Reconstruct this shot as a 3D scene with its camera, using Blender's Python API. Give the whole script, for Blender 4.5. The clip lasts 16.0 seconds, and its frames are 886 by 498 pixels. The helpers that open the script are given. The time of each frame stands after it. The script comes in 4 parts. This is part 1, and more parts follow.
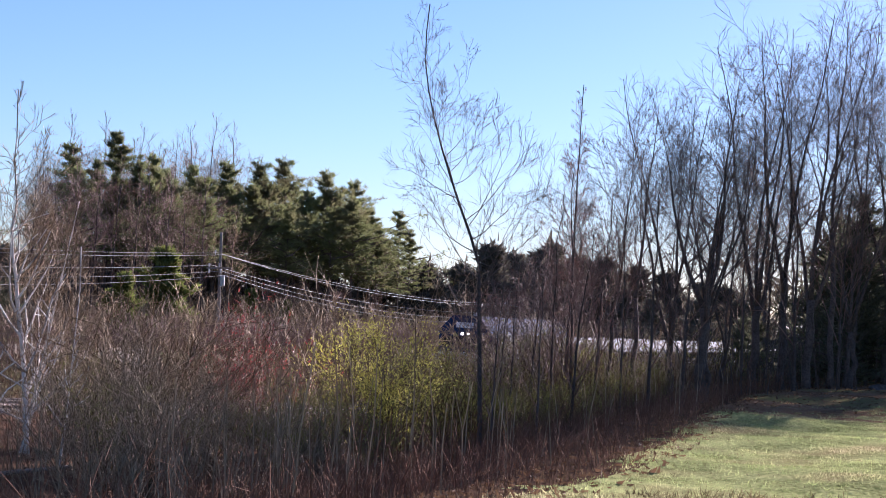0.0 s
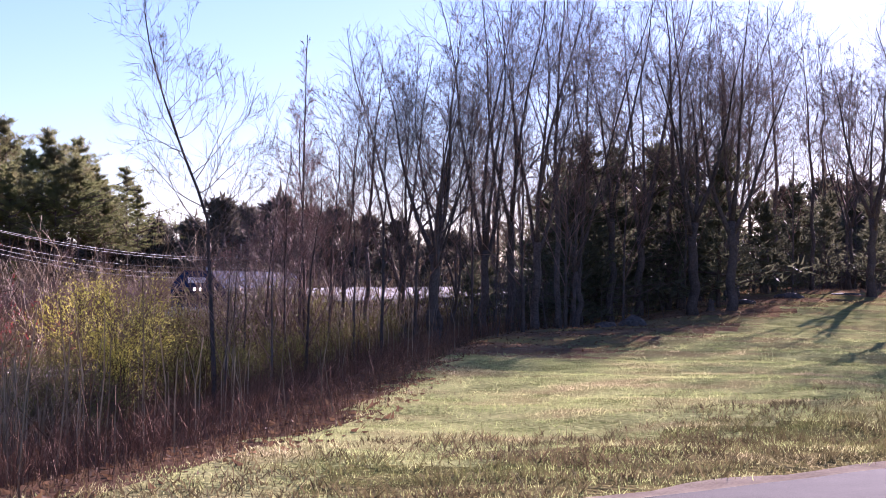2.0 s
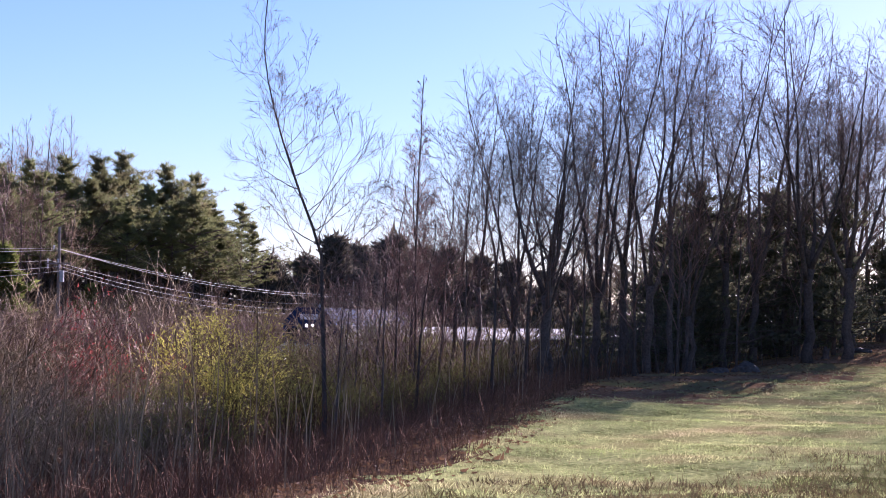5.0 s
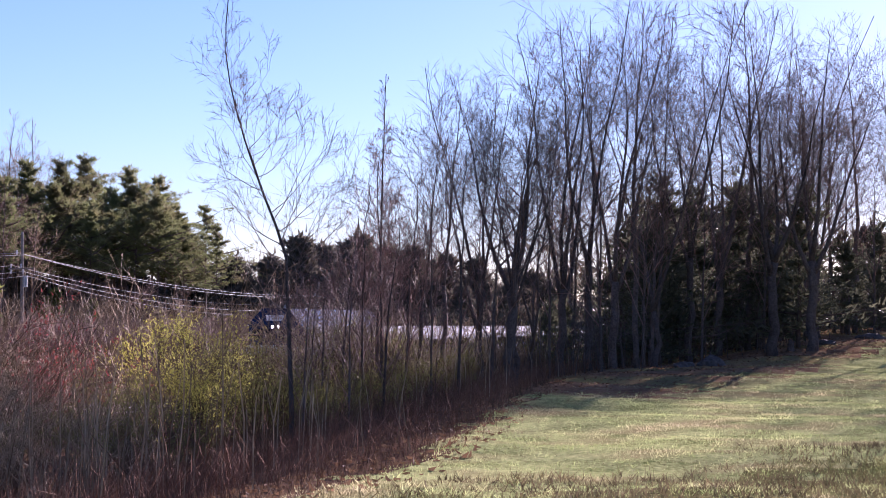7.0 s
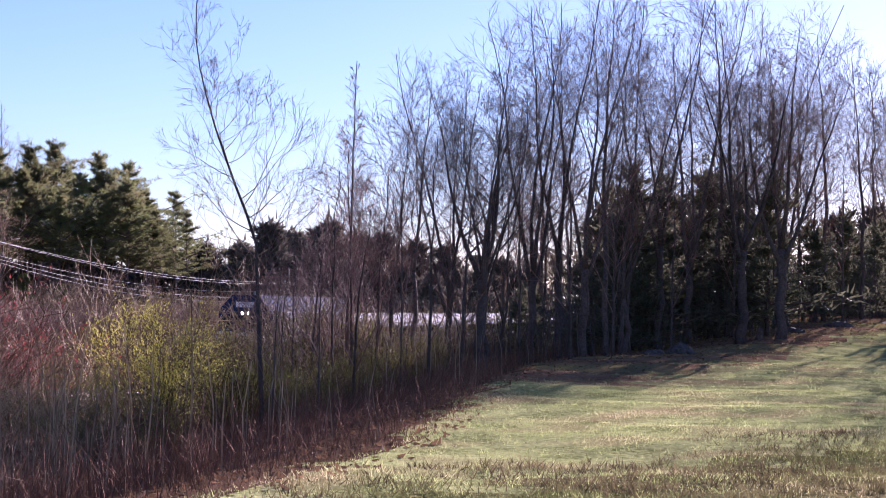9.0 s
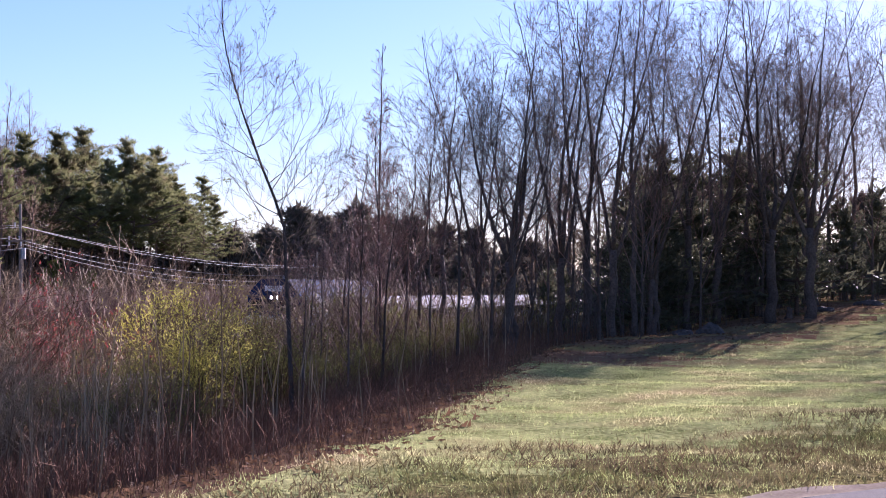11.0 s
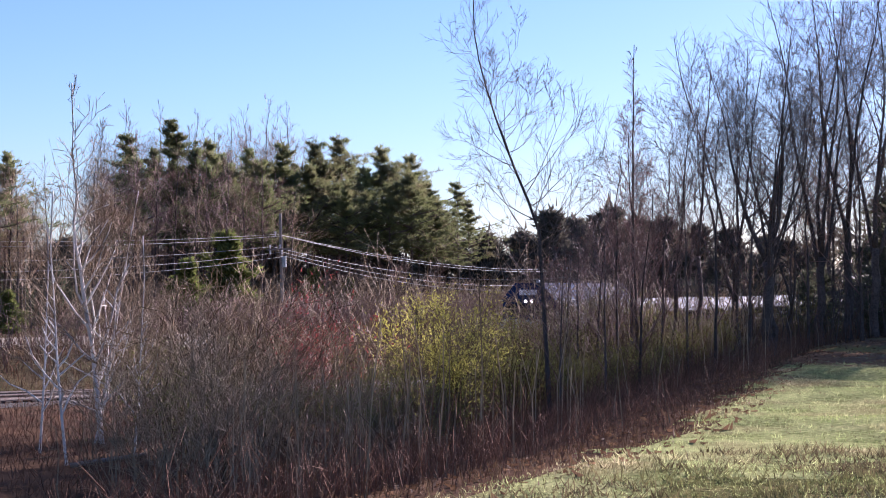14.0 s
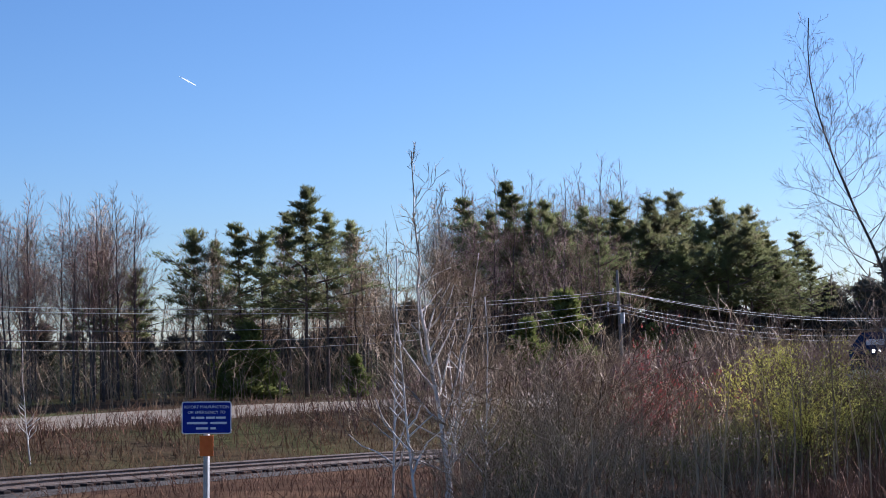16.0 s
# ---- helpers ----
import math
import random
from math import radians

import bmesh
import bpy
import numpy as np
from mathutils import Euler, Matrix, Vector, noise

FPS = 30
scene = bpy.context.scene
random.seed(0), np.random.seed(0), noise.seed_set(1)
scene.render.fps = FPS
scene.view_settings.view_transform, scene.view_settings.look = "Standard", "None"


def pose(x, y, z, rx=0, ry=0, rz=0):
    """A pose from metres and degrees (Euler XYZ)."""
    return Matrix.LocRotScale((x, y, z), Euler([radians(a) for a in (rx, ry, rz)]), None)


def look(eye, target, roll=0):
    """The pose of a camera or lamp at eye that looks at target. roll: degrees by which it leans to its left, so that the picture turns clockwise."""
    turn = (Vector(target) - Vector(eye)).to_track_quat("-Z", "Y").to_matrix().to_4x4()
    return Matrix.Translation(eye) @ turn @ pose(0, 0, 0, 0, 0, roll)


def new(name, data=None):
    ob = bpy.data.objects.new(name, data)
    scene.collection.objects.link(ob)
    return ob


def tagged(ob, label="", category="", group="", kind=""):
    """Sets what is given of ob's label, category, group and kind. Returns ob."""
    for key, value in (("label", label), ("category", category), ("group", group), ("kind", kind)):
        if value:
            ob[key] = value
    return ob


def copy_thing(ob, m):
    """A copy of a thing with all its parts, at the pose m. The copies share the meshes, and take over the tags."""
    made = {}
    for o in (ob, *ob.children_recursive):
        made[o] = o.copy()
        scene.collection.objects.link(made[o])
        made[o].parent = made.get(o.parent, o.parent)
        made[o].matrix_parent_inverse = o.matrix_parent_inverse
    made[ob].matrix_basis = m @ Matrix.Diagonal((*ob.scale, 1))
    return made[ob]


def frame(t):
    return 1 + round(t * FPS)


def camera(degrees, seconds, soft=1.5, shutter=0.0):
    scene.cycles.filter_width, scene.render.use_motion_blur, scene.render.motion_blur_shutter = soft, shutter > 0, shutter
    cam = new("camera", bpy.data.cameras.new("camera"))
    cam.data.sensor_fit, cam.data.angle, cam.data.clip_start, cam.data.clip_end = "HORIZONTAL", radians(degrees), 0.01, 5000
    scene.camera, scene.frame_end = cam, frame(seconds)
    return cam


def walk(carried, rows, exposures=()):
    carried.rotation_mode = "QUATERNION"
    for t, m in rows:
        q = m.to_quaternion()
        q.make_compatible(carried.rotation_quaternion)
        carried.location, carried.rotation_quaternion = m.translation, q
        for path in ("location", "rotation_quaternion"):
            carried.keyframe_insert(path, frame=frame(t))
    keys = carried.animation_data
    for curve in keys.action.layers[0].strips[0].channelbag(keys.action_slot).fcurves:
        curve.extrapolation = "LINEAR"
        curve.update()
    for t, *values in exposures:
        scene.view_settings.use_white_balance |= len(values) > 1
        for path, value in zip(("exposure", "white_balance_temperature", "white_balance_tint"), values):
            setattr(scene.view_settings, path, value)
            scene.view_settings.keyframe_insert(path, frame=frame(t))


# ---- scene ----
# ---- camera ----
cam = camera(28.9, 16.0, soft=0.95)
# seconds, turn to the left, tilt up, roll: the camera pans on the spot, held 0.3 m before the body
PATH = """0.0 -0.00 2.30 -3.00
0.5 -1.01 2.00 -2.56
1.0 -0.93 1.73 0.37
1.5 -6.84 1.08 -0.35
2.0 -8.86 0.95 -0.76
2.5 -6.94 1.36 -2.36
3.0 -5.84 1.87 -3.06
3.5 -5.44 1.99 -2.92
6.0 -5.26 2.31 -1.62
6.5 -5.85 2.18 -1.92
7.0 -6.30 2.20 -1.02
7.5 -6.39 2.25 -0.97
8.0 -6.72 2.26 -0.75
8.5 -6.98 2.04 -0.73
9.0 -7.29 1.79 -1.19
11.5 -5.49 1.13 -0.08
12.0 -3.95 1.17 0.58
12.5 -2.29 1.27 0.45
13.0 -0.76 1.39 0.83
13.5 0.62 1.43 -0.70
14.0 2.08 1.26 0.17
14.5 3.39 1.23 -0.06
15.0 5.09 1.49 0.53
15.5 7.76 2.59 1.60
16.0 13.32 3.35 1.82"""


def held(turn, tilt, roll):
    a = radians(-turn)
    return pose(0.3 * math.sin(a), 0.3 * math.cos(a) - 0.3, 1.6, 90 + tilt, roll, turn)


walk(cam, [(t, held(a, b, c)) for t, a, b, c in (map(float, line.split()) for line in PATH.splitlines())],
     exposures=[(0.0, 1.77, 5750, 31), (1.0, 1.77, 5750, 31), (2.0, 2.04, 5880, 50), (2.7, 1.92, 5760, 42), (6.0, 1.82, 5740, 43), (9.0, 1.88, 5740, 48), (12.5, 1.86, 5700, 37), (15.0, 1.68, 5620, 32), (15.5, 1.56, 5500, 27), (16.0, 1.48, 5400, 23)])

# ---- light ----
SUN_AZ, SUN_EL = 27.0, 15.0
world = bpy.data.worlds.new("sky")
scene.world = world
world.use_nodes = True
wn = world.node_tree.nodes
sky = wn.new("ShaderNodeTexSky")
sky.sky_type, sky.sun_disc = "NISHITA", False
sky.sun_elevation, sky.sun_rotation = radians(SUN_EL), radians(SUN_AZ)
sky.air_density, sky.dust_density, sky.ozone_density = 1.0, 0.13, 4.4
world.node_tree.links.new(sky.outputs[0], wn["Background"].inputs["Color"])
wn["Background"].inputs["Strength"].default_value = 0.042
sun = new("sun", bpy.data.lights.new("sun", "SUN"))
sun.data.energy, sun.data.angle, sun.data.color = 4.9, radians(0.42), (1.0, 0.93, 0.82)
_az, _el = radians(SUN_AZ), radians(SUN_EL)
sun.matrix_world = look((math.sin(_az) * 90, math.cos(_az) * 90, math.tan(_el) * 90), (0, 0, 0))

# ---- plan: everything is laid out along the railway, which runs away at 20 degrees to the right ----
TURN = 20.0
CT, ST = math.cos(radians(TURN)), math.sin(radians(TURN))
TRACK_P = -31.0


def spot(az, d):
    """A place by bearing (degrees to the right of straight ahead) and distance from the standpoint."""
    return d * math.sin(radians(az)), d * math.cos(radians(az))


def pq(x, y):
    """Across and along the railway."""
    return x * CT - y * ST, x * ST + y * CT


def xy(p, q):
    return p * CT + q * ST, -p * ST + q * CT


def track_z(q):
    return np.interp(q, [28, 43, 55, 73, 110], [-1.1, -1.5, -2.0, -2.6, -3.15])


def smooth(a, b, v):
    k = np.clip((np.asarray(v, float) - a) / (b - a), 0, 1)
    return k * k * (3 - 2 * k)


def verge(q):
    """Where the lawn meets the brush, across the railway."""
    return np.interp(q, [0, 12.5, 15, 19, 22, 26, 30, 40, 44, 60], [-7.2, -4.9, -4.75, -4.7, -5.1, -5.5, -6.0, -7.1, -7.6, -7.4])


def ground(x, y):
    x, y = np.asarray(x, float), np.asarray(y, float)
    p, q = pq(x, y)
    tz = track_z(q)
    e = verge(q)
    low = np.minimum(tz - 0.25, -1.25)
    z = low * smooth(e + 0.2, e - 6.5, p)
    bed = smooth(-26.8, -28.6, p) * smooth(-35.4, -33.4, p)
    z = z * (1 - bed) + (tz - 0.28) * bed
    bank = smooth(-34.5, -40.0, p)
    z = z * (1 - bank) + (-0.75 + 0.3 * smooth(-32, -60, x)) * bank
    z = z + 0.06 * np.sin(x * 0.31 + 1) * np.sin(y * 0.23) * (1 - bed)
    z = z + 0.35 * smooth(20, 60, p)
    off = x * RN[0] + y * RN[1]
    soft = smooth(e - 1, e + 2, p) * (smooth(7.7, 8.6, off) + smooth(-0.4, -1.3, off))
    z = z + soft * (0.018 * np.sin(x * 1.7 + 0.6 * np.sin(y * 0.9)) * np.sin(y * 1.3 + 0.8 * np.sin(x * 0.7)) + 0.06 * np.sin(x * 0.55 + y * 0.35) * np.sin(y * 0.62 - x * 0.2) + 0.022 * np.sin(q * 2.3 + 1.5 * np.sin(p * 0.8)) * np.sin(p * 1.9 + np.sin(q * 0.5)))
    d = np.hypot(x, y)
    z = z + 1.25 * smooth(40, 90, d) * smooth(e, e + 5, p)
    z = z + 5.0 * smooth(180, 420, d)
    return z


def gz(x, y):
    return float(ground(x, y))


# ---- materials ----
def material(name, a, b, scale=3.0, rough=0.8, bump=0.3, fine=30.0, metal=0.0, rnd=0.0, c=None, cscale=0.4, thru=0.0, bumpd=0.02, island=0.0, spec=0.05):
    """Two colours by a fine and a coarse noise, a third in stains, relief, and a change from piece to piece."""
    m = bpy.data.materials.new(name)
    m.use_nodes = True
    nt = m.node_tree
    N, L = nt.nodes, nt.links
    bs = N["Principled BSDF"]
    bs.inputs["Roughness"].default_value, bs.inputs["Metallic"].default_value = rough, metal
    bs.inputs["Specular IOR Level"].default_value = spec
    tc = N.new("ShaderNodeTexCoord")

    def noise_at(s, detail=5):
        n = N.new("ShaderNodeTexNoise")
        n.inputs["Scale"].default_value, n.inputs["Detail"].default_value = s, detail
        L.new(tc.outputs["Object"], n.inputs["Vector"])
        return n

    n1, n2 = noise_at(scale), noise_at(fine)
    add = N.new("ShaderNodeMath")
    add.operation = "ADD"
    L.new(n1.outputs["Fac"], add.inputs[0])
    L.new(n2.outputs["Fac"], add.inputs[1])
    ramp = N.new("ShaderNodeMapRange")
    ramp.inputs[1].default_value, ramp.inputs[2].default_value = 0.72, 1.28
    L.new(add.outputs[0], ramp.inputs[0])
    mix = N.new("ShaderNodeMix")
    mix.data_type = "RGBA"
    mix.inputs["A"].default_value, mix.inputs["B"].default_value = (*a, 1), (*b, 1)
    L.new(ramp.outputs[0], mix.inputs["Factor"])
    out = mix.outputs["Result"]
    if c:
        n3 = noise_at(cscale, 4)
        r3 = N.new("ShaderNodeMapRange")
        r3.inputs[1].default_value, r3.inputs[2].default_value = 0.48, 0.66
        L.new(n3.outputs["Fac"], r3.inputs[0])
        mx = N.new("ShaderNodeMix")
        mx.data_type = "RGBA"
        L.new(r3.outputs[0], mx.inputs["Factor"])
        L.new(out, mx.inputs["A"])
        mx.inputs["B"].default_value = (*c, 1)
        out = mx.outputs["Result"]
    if rnd or island:
        src = N.new("ShaderNodeObjectInfo").outputs["Random"] if rnd else N.new("ShaderNodeNewGeometry").outputs["Random Per Island"]
        k = rnd or island
        mr = N.new("ShaderNodeMapRange")
        mr.inputs[3].default_value, mr.inputs[4].default_value = 1 - k, 1 + k
        L.new(src, mr.inputs[0])
        hs = N.new("ShaderNodeHueSaturation")
        L.new(mr.outputs[0], hs.inputs["Value"])
        L.new(out, hs.inputs["Color"])
        out = hs.outputs["Color"]
    L.new(out, bs.inputs["Base Color"])
    if bump:
        bp = N.new("ShaderNodeBump")
        bp.inputs["Strength"].default_value, bp.inputs["Distance"].default_value = bump, bumpd
        L.new(add.outputs[0], bp.inputs["Height"])
        L.new(bp.outputs[0], bs.inputs["Normal"])
    if thru:
        tr = N.new("ShaderNodeBsdfTranslucent")
        L.new(out, tr.inputs["Color"])
        ms = N.new("ShaderNodeMixShader")
        ms.inputs[0].default_value = thru
        L.new(bs.outputs[0], ms.inputs[1])
        L.new(tr.outputs[0], ms.inputs[2])
        L.new(ms.outputs[0], N["Material Output"].inputs["Surface"])
    return m


BARK = material("grey_bark", (0.06, 0.047, 0.04), (0.15, 0.12, 0.1), 2, 0.9, 0.6, 18, rnd=0.25)
DARKTWIG = material("dark_twig", (0.1, 0.074, 0.06), (0.22, 0.165, 0.13), 2, 0.85, 0, 10, rnd=0.3)
TWIG = material("twig_bark", (0.165, 0.115, 0.07), (0.31, 0.225, 0.14), 2, 0.75, 0, 10, rnd=0.45)
REDTWIG = material("red_twig", (0.15, 0.09, 0.07), (0.26, 0.17, 0.13), 2, 0.7, 0, 10, rnd=0.2)
BIRCH = material("birch_bark", (0.62, 0.55, 0.47), (0.84, 0.78, 0.7), 3, 0.7, 0.3, 14, c=(0.1, 0.08, 0.065), cscale=0.9)
BRUSHTWIG = material("brush_twig", (0.085, 0.056, 0.031), (0.2, 0.138, 0.076), 1.2, 0.8, 0, 8, rnd=0.45)
REDBRUSH = material("red_brush_twig", (0.06, 0.037, 0.026), (0.14, 0.095, 0.06), 1.2, 0.8, 0, 8, rnd=0.35)
PALETWIG = material("pale_twig", (0.22, 0.15, 0.088), (0.43, 0.315, 0.195), 2, 0.7, 0, 10, rnd=0.15)
PINEBARK = material("pine_bark", (0.07, 0.05, 0.04), (0.16, 0.12, 0.095), 3, 0.9, 0.6, 20, rnd=0.2)
NEEDLE = material("pine_needles", (0.11, 0.125, 0.052), (0.24, 0.25, 0.1), 0.6, 0.6, 0, 5, thru=0.5, rnd=0.35, c=(0.16, 0.135, 0.07), cscale=0.4)
DARKNEEDLE = material("hemlock_needles", (0.075, 0.08, 0.047), (0.155, 0.15, 0.088), 0.6, 0.6, 0, 5, thru=0.42, rnd=0.3)
# hemlock needles lifted towards brown: distance haze put into the colour
HAZYNEEDLE = material("hazy_hill_needles", (0.085, 0.075, 0.058), (0.17, 0.15, 0.105), 0.6, 0.7, 0, 5, thru=0.35, rnd=0.3)
CEDAR = material("cedar_leaf", (0.1, 0.12, 0.033), (0.22, 0.235, 0.068), 0.8, 0.6, 0, 6, thru=0.45)
YELLOW = material("willow_catkins", (0.4, 0.35, 0.06), (0.6, 0.54, 0.13), 1.5, 0.7, 0, 8, thru=0.5, island=0.3)
OLIVE = material("olive_leaf", (0.16, 0.15, 0.04), (0.28, 0.26, 0.08), 1.5, 0.6, 0, 8, thru=0.35, island=0.3)
REDBUD = material("red_buds", (0.26, 0.05, 0.045), (0.4, 0.12, 0.09), 1.5, 0.6, 0, 8, thru=0.3, island=0.3)
STALK = material("dry_stalk", (0.17, 0.12, 0.07), (0.44, 0.34, 0.215), 0.5, 0.8, 0, 4, island=0.35)
BRAMBLE = material("bramble_cane", (0.085, 0.046, 0.031), (0.24, 0.13, 0.083), 0.4, 0.95, 0, 4, island=0.35)
LITTER = material("dead_leaf", (0.13, 0.07, 0.038), (0.28, 0.165, 0.09), 0.5, 0.8, 0, 4, island=0.4, thru=0.2)
BLADE = material("grass_blade", (0.16, 0.21, 0.06), (0.5, 0.52, 0.22), 0.35, 0.85, 0, 3, island=0.4, thru=0.5, spec=0.06, c=(0.45, 0.38, 0.21), cscale=0.5)
TAWNY = material("tawny_grass", (0.065, 0.042, 0.025), (0.165, 0.108, 0.062), 0.3, 0.85, 0, 3, island=0.3, thru=0.3, spec=0.06)
SOIL = material("brush_floor", (0.06, 0.037, 0.025), (0.14, 0.085, 0.054), 0.8, 0.95, 0.3, 9, c=(0.17, 0.1, 0.06), cscale=0.25, spec=0.0, bumpd=0.06)
LAWN = material("lawn", (0.11, 0.13, 0.042), (0.43, 0.43, 0.185), 1.1, 1.0, 0.7, 13, c=(0.26, 0.22, 0.1), cscale=0.5, spec=0.0, bumpd=0.1)
RUSSET = material("hummock_grass", (0.075, 0.058, 0.028), (0.22, 0.165, 0.085), 0.8, 0.9, 0, 5, island=0.4, thru=0.25, c=(0.17, 0.17, 0.06), cscale=0.4)
WOODFLOOR = material("leaf_litter_floor", (0.12, 0.07, 0.04), (0.3, 0.19, 0.11), 0.9, 0.9, 0.3, 12, c=(0.2, 0.19, 0.07), cscale=0.2, spec=0.0, bumpd=0.05)
# brown dead-grass floor, with the road bank's shade mixed into its colour
SHADEDROUGH = material("shaded_rough_verge", (0.06, 0.052, 0.023), (0.26, 0.215, 0.095), 1.6, 1.0, 0.8, 11, c=(0.13, 0.14, 0.045), cscale=0.6, spec=0.0, bumpd=0.12)
FIELD = material("rough_field", (0.055, 0.038, 0.025), (0.125, 0.088, 0.054), 0.4, 0.95, 0.3, 6, c=(0.095, 0.095, 0.04), cscale=0.12, spec=0.0, bumpd=0.06)
ASPHALT = material("asphalt", (0.022, 0.021, 0.021), (0.045, 0.042, 0.04), 1.2, 0.95, 0.5, 60, bumpd=0.008, spec=0.02)
GRAVEL = material("gravel", (0.22, 0.18, 0.135), (0.37, 0.31, 0.235), 2, 0.9, 0.8, 30, bumpd=0.01, spec=0.0)
BALLAST = material("ballast", (0.05, 0.042, 0.035), (0.125, 0.107, 0.09), 3, 0.95, 1.0, 16, bumpd=0.05)
STEEL = material("rail_steel", (0.16, 0.12, 0.1), (0.3, 0.25, 0.22), 3, 0.45, 0.1, 20, metal=0.6)
TIEWOOD = material("tie_wood", (0.045, 0.035, 0.03), (0.11, 0.085, 0.07), 2, 0.9, 0.5, 18, rnd=0.3)
POLEWOOD = material("pole_wood", (0.2, 0.16, 0.125), (0.34, 0.29, 0.24), 1.5, 0.9, 0.4, 14)
WIRE = material("bright_cable", (0.3, 0.28, 0.26), (0.42, 0.4, 0.37), 2, 0.6, 0, 9, spec=0.2)
PORCELAIN = material("insulator_glaze", (0.5, 0.47, 0.44), (0.7, 0.67, 0.63), 3, 0.3, 0, 9)
SIGNBLUE = material("sign_blue", (0.016, 0.028, 0.22), (0.022, 0.04, 0.28), 3, 0.5, 0, 20)
WHITE = material("white_paint", (0.7, 0.7, 0.7), (0.82, 0.82, 0.82), 3, 0.5, 0, 20)
VAPOUR = material("vapour", (0.9, 0.9, 0.9), (0.95, 0.95, 0.95), 0.01, 1.0, 0, 0.1, thru=0.9)
ORANGE = material("orange_marker", (0.62, 0.13, 0.03), (0.75, 0.19, 0.05), 4, 0.6, 0, 20)
GALV = material("galvanised_steel", (0.3, 0.3, 0.3), (0.45, 0.45, 0.44), 5, 0.45, 0.1, 30, metal=0.7)
ROCK = material("dark_rock", (0.06, 0.052, 0.045), (0.15, 0.13, 0.115), 2, 0.9, 0.7, 12)
LOCOBLUE = material("loco_blue_paint", (0.022, 0.034, 0.075), (0.036, 0.055, 0.115), 1.5, 1.0, 0.05, 12, c=(0.04, 0.045, 0.065), cscale=0.6, spec=0.05)
SILVER = material("loco_silver_paint", (0.4, 0.39, 0.37), (0.55, 0.54, 0.51), 1.2, 0.7, 0.05, 10, c=(0.3, 0.26, 0.22), cscale=0.7, spec=0.0)
STAINLESS = material("stainless_steel", (0.24, 0.235, 0.23), (0.36, 0.355, 0.35), 1.2, 0.8, 0.03, 10, spec=0.02)
BLACK = material("underframe_black", (0.02, 0.02, 0.02), (0.05, 0.045, 0.04), 2, 0.8, 0.2, 10)
GLASS = material("dark_glass", (0.012, 0.014, 0.018), (0.02, 0.022, 0.026), 2, 0.08, 0, 10, spec=0.6)
LENSMAT = bpy.data.materials.new("lit_headlight")
LENSMAT.use_nodes = True
LENSMAT.node_tree.nodes["Principled BSDF"].inputs["Emission Color"].default_value = (1, 0.93, 0.82, 1)
LENSMAT.node_tree.nodes["Principled BSDF"].inputs["Emission Strength"].default_value = 3


# ---- mesh helpers ----
def mesh_of(name, verts, faces, mat, smooth_on=False):
    """A mesh from an array of corners and an array of equal-sized faces (or a list of faces)."""
    me = bpy.data.meshes.new(name)
    if isinstance(faces, np.ndarray):
        k = faces.shape[1]
        me.vertices.add(len(verts))
        me.vertices.foreach_set("co", np.asarray(verts, np.float32).ravel())
        me.loops.add(faces.size)
        me.loops.foreach_set("vertex_index", faces.astype(np.int32).ravel())
        me.polygons.add(len(faces))
        me.polygons.foreach_set("loop_start", np.arange(0, faces.size, k, dtype=np.int32))
        me.update(calc_edges=True)
        me.validate()
    else:
        me.from_pydata([tuple(v) for v in verts], [], faces)
    me.materials.append(mat)
    if smooth_on:
        me.polygons.foreach_set("use_smooth", [True] * len(me.polygons))
    return me


def part(name, data, mat=None, parent=None, label="", at=None):
    """Links a bmesh or mesh as one mesh object under a thing or a part."""
    if isinstance(data, bmesh.types.BMesh):
        me = bpy.data.meshes.new(name)
        data.to_mesh(me)
        data.free()
        me.materials.append(mat)
    else:
        me = data
    ob = new(name, me)
    if parent:
        ob.parent = parent
    if at is not None:
        ob.matrix_basis = at
    return tagged(ob, label)


def thing(name, label, category, group="", at=None):
    ob = new(name)
    ob.empty_display_size = 0.3
    if at is not None:
        ob.matrix_basis = at
    return tagged(ob, label, category, group)


def box(bm, size, at=(0, 0, 0), bevel=0.0, turn=(0, 0, 0)):
    m = pose(*at, *turn) @ Matrix.Diagonal((*size, 1))
    r = bmesh.ops.create_cube(bm, size=1, matrix=m)
    if bevel:
        es = list({e for v in r["verts"] for e in v.link_edges})
        bmesh.ops.bevel(bm, geom=es, offset=bevel, segments=2, affect="EDGES", profile=0.5)
    return bm


def rod(bm, a, b, r0, r1=None, sides=10):
    a, b = Vector(a), Vector(b)
    m = Matrix.Translation((a + b) / 2) @ (b - a).to_track_quat("Z", "Y").to_matrix().to_4x4()
    bmesh.ops.create_cone(bm, cap_ends=True, segments=sides, radius1=r0, radius2=r0 if r1 is None else r1, depth=(b - a).length, matrix=m)
    return bm


def prism(bm, outline, y0, y1):
    """An outline in x and z, drawn along y."""
    a = [bm.verts.new((x, y0, z)) for x, z in outline]
    b = [bm.verts.new((x, y1, z)) for x, z in outline]
    n = len(outline)
    for i in range(n):
        bm.faces.new((a[i], a[(i + 1) % n], b[(i + 1) % n], b[i]))
    bm.faces.new(a[::-1])
    bm.faces.new(b)
    bmesh.ops.recalc_face_normals(bm, faces=bm.faces[:])
    return bm


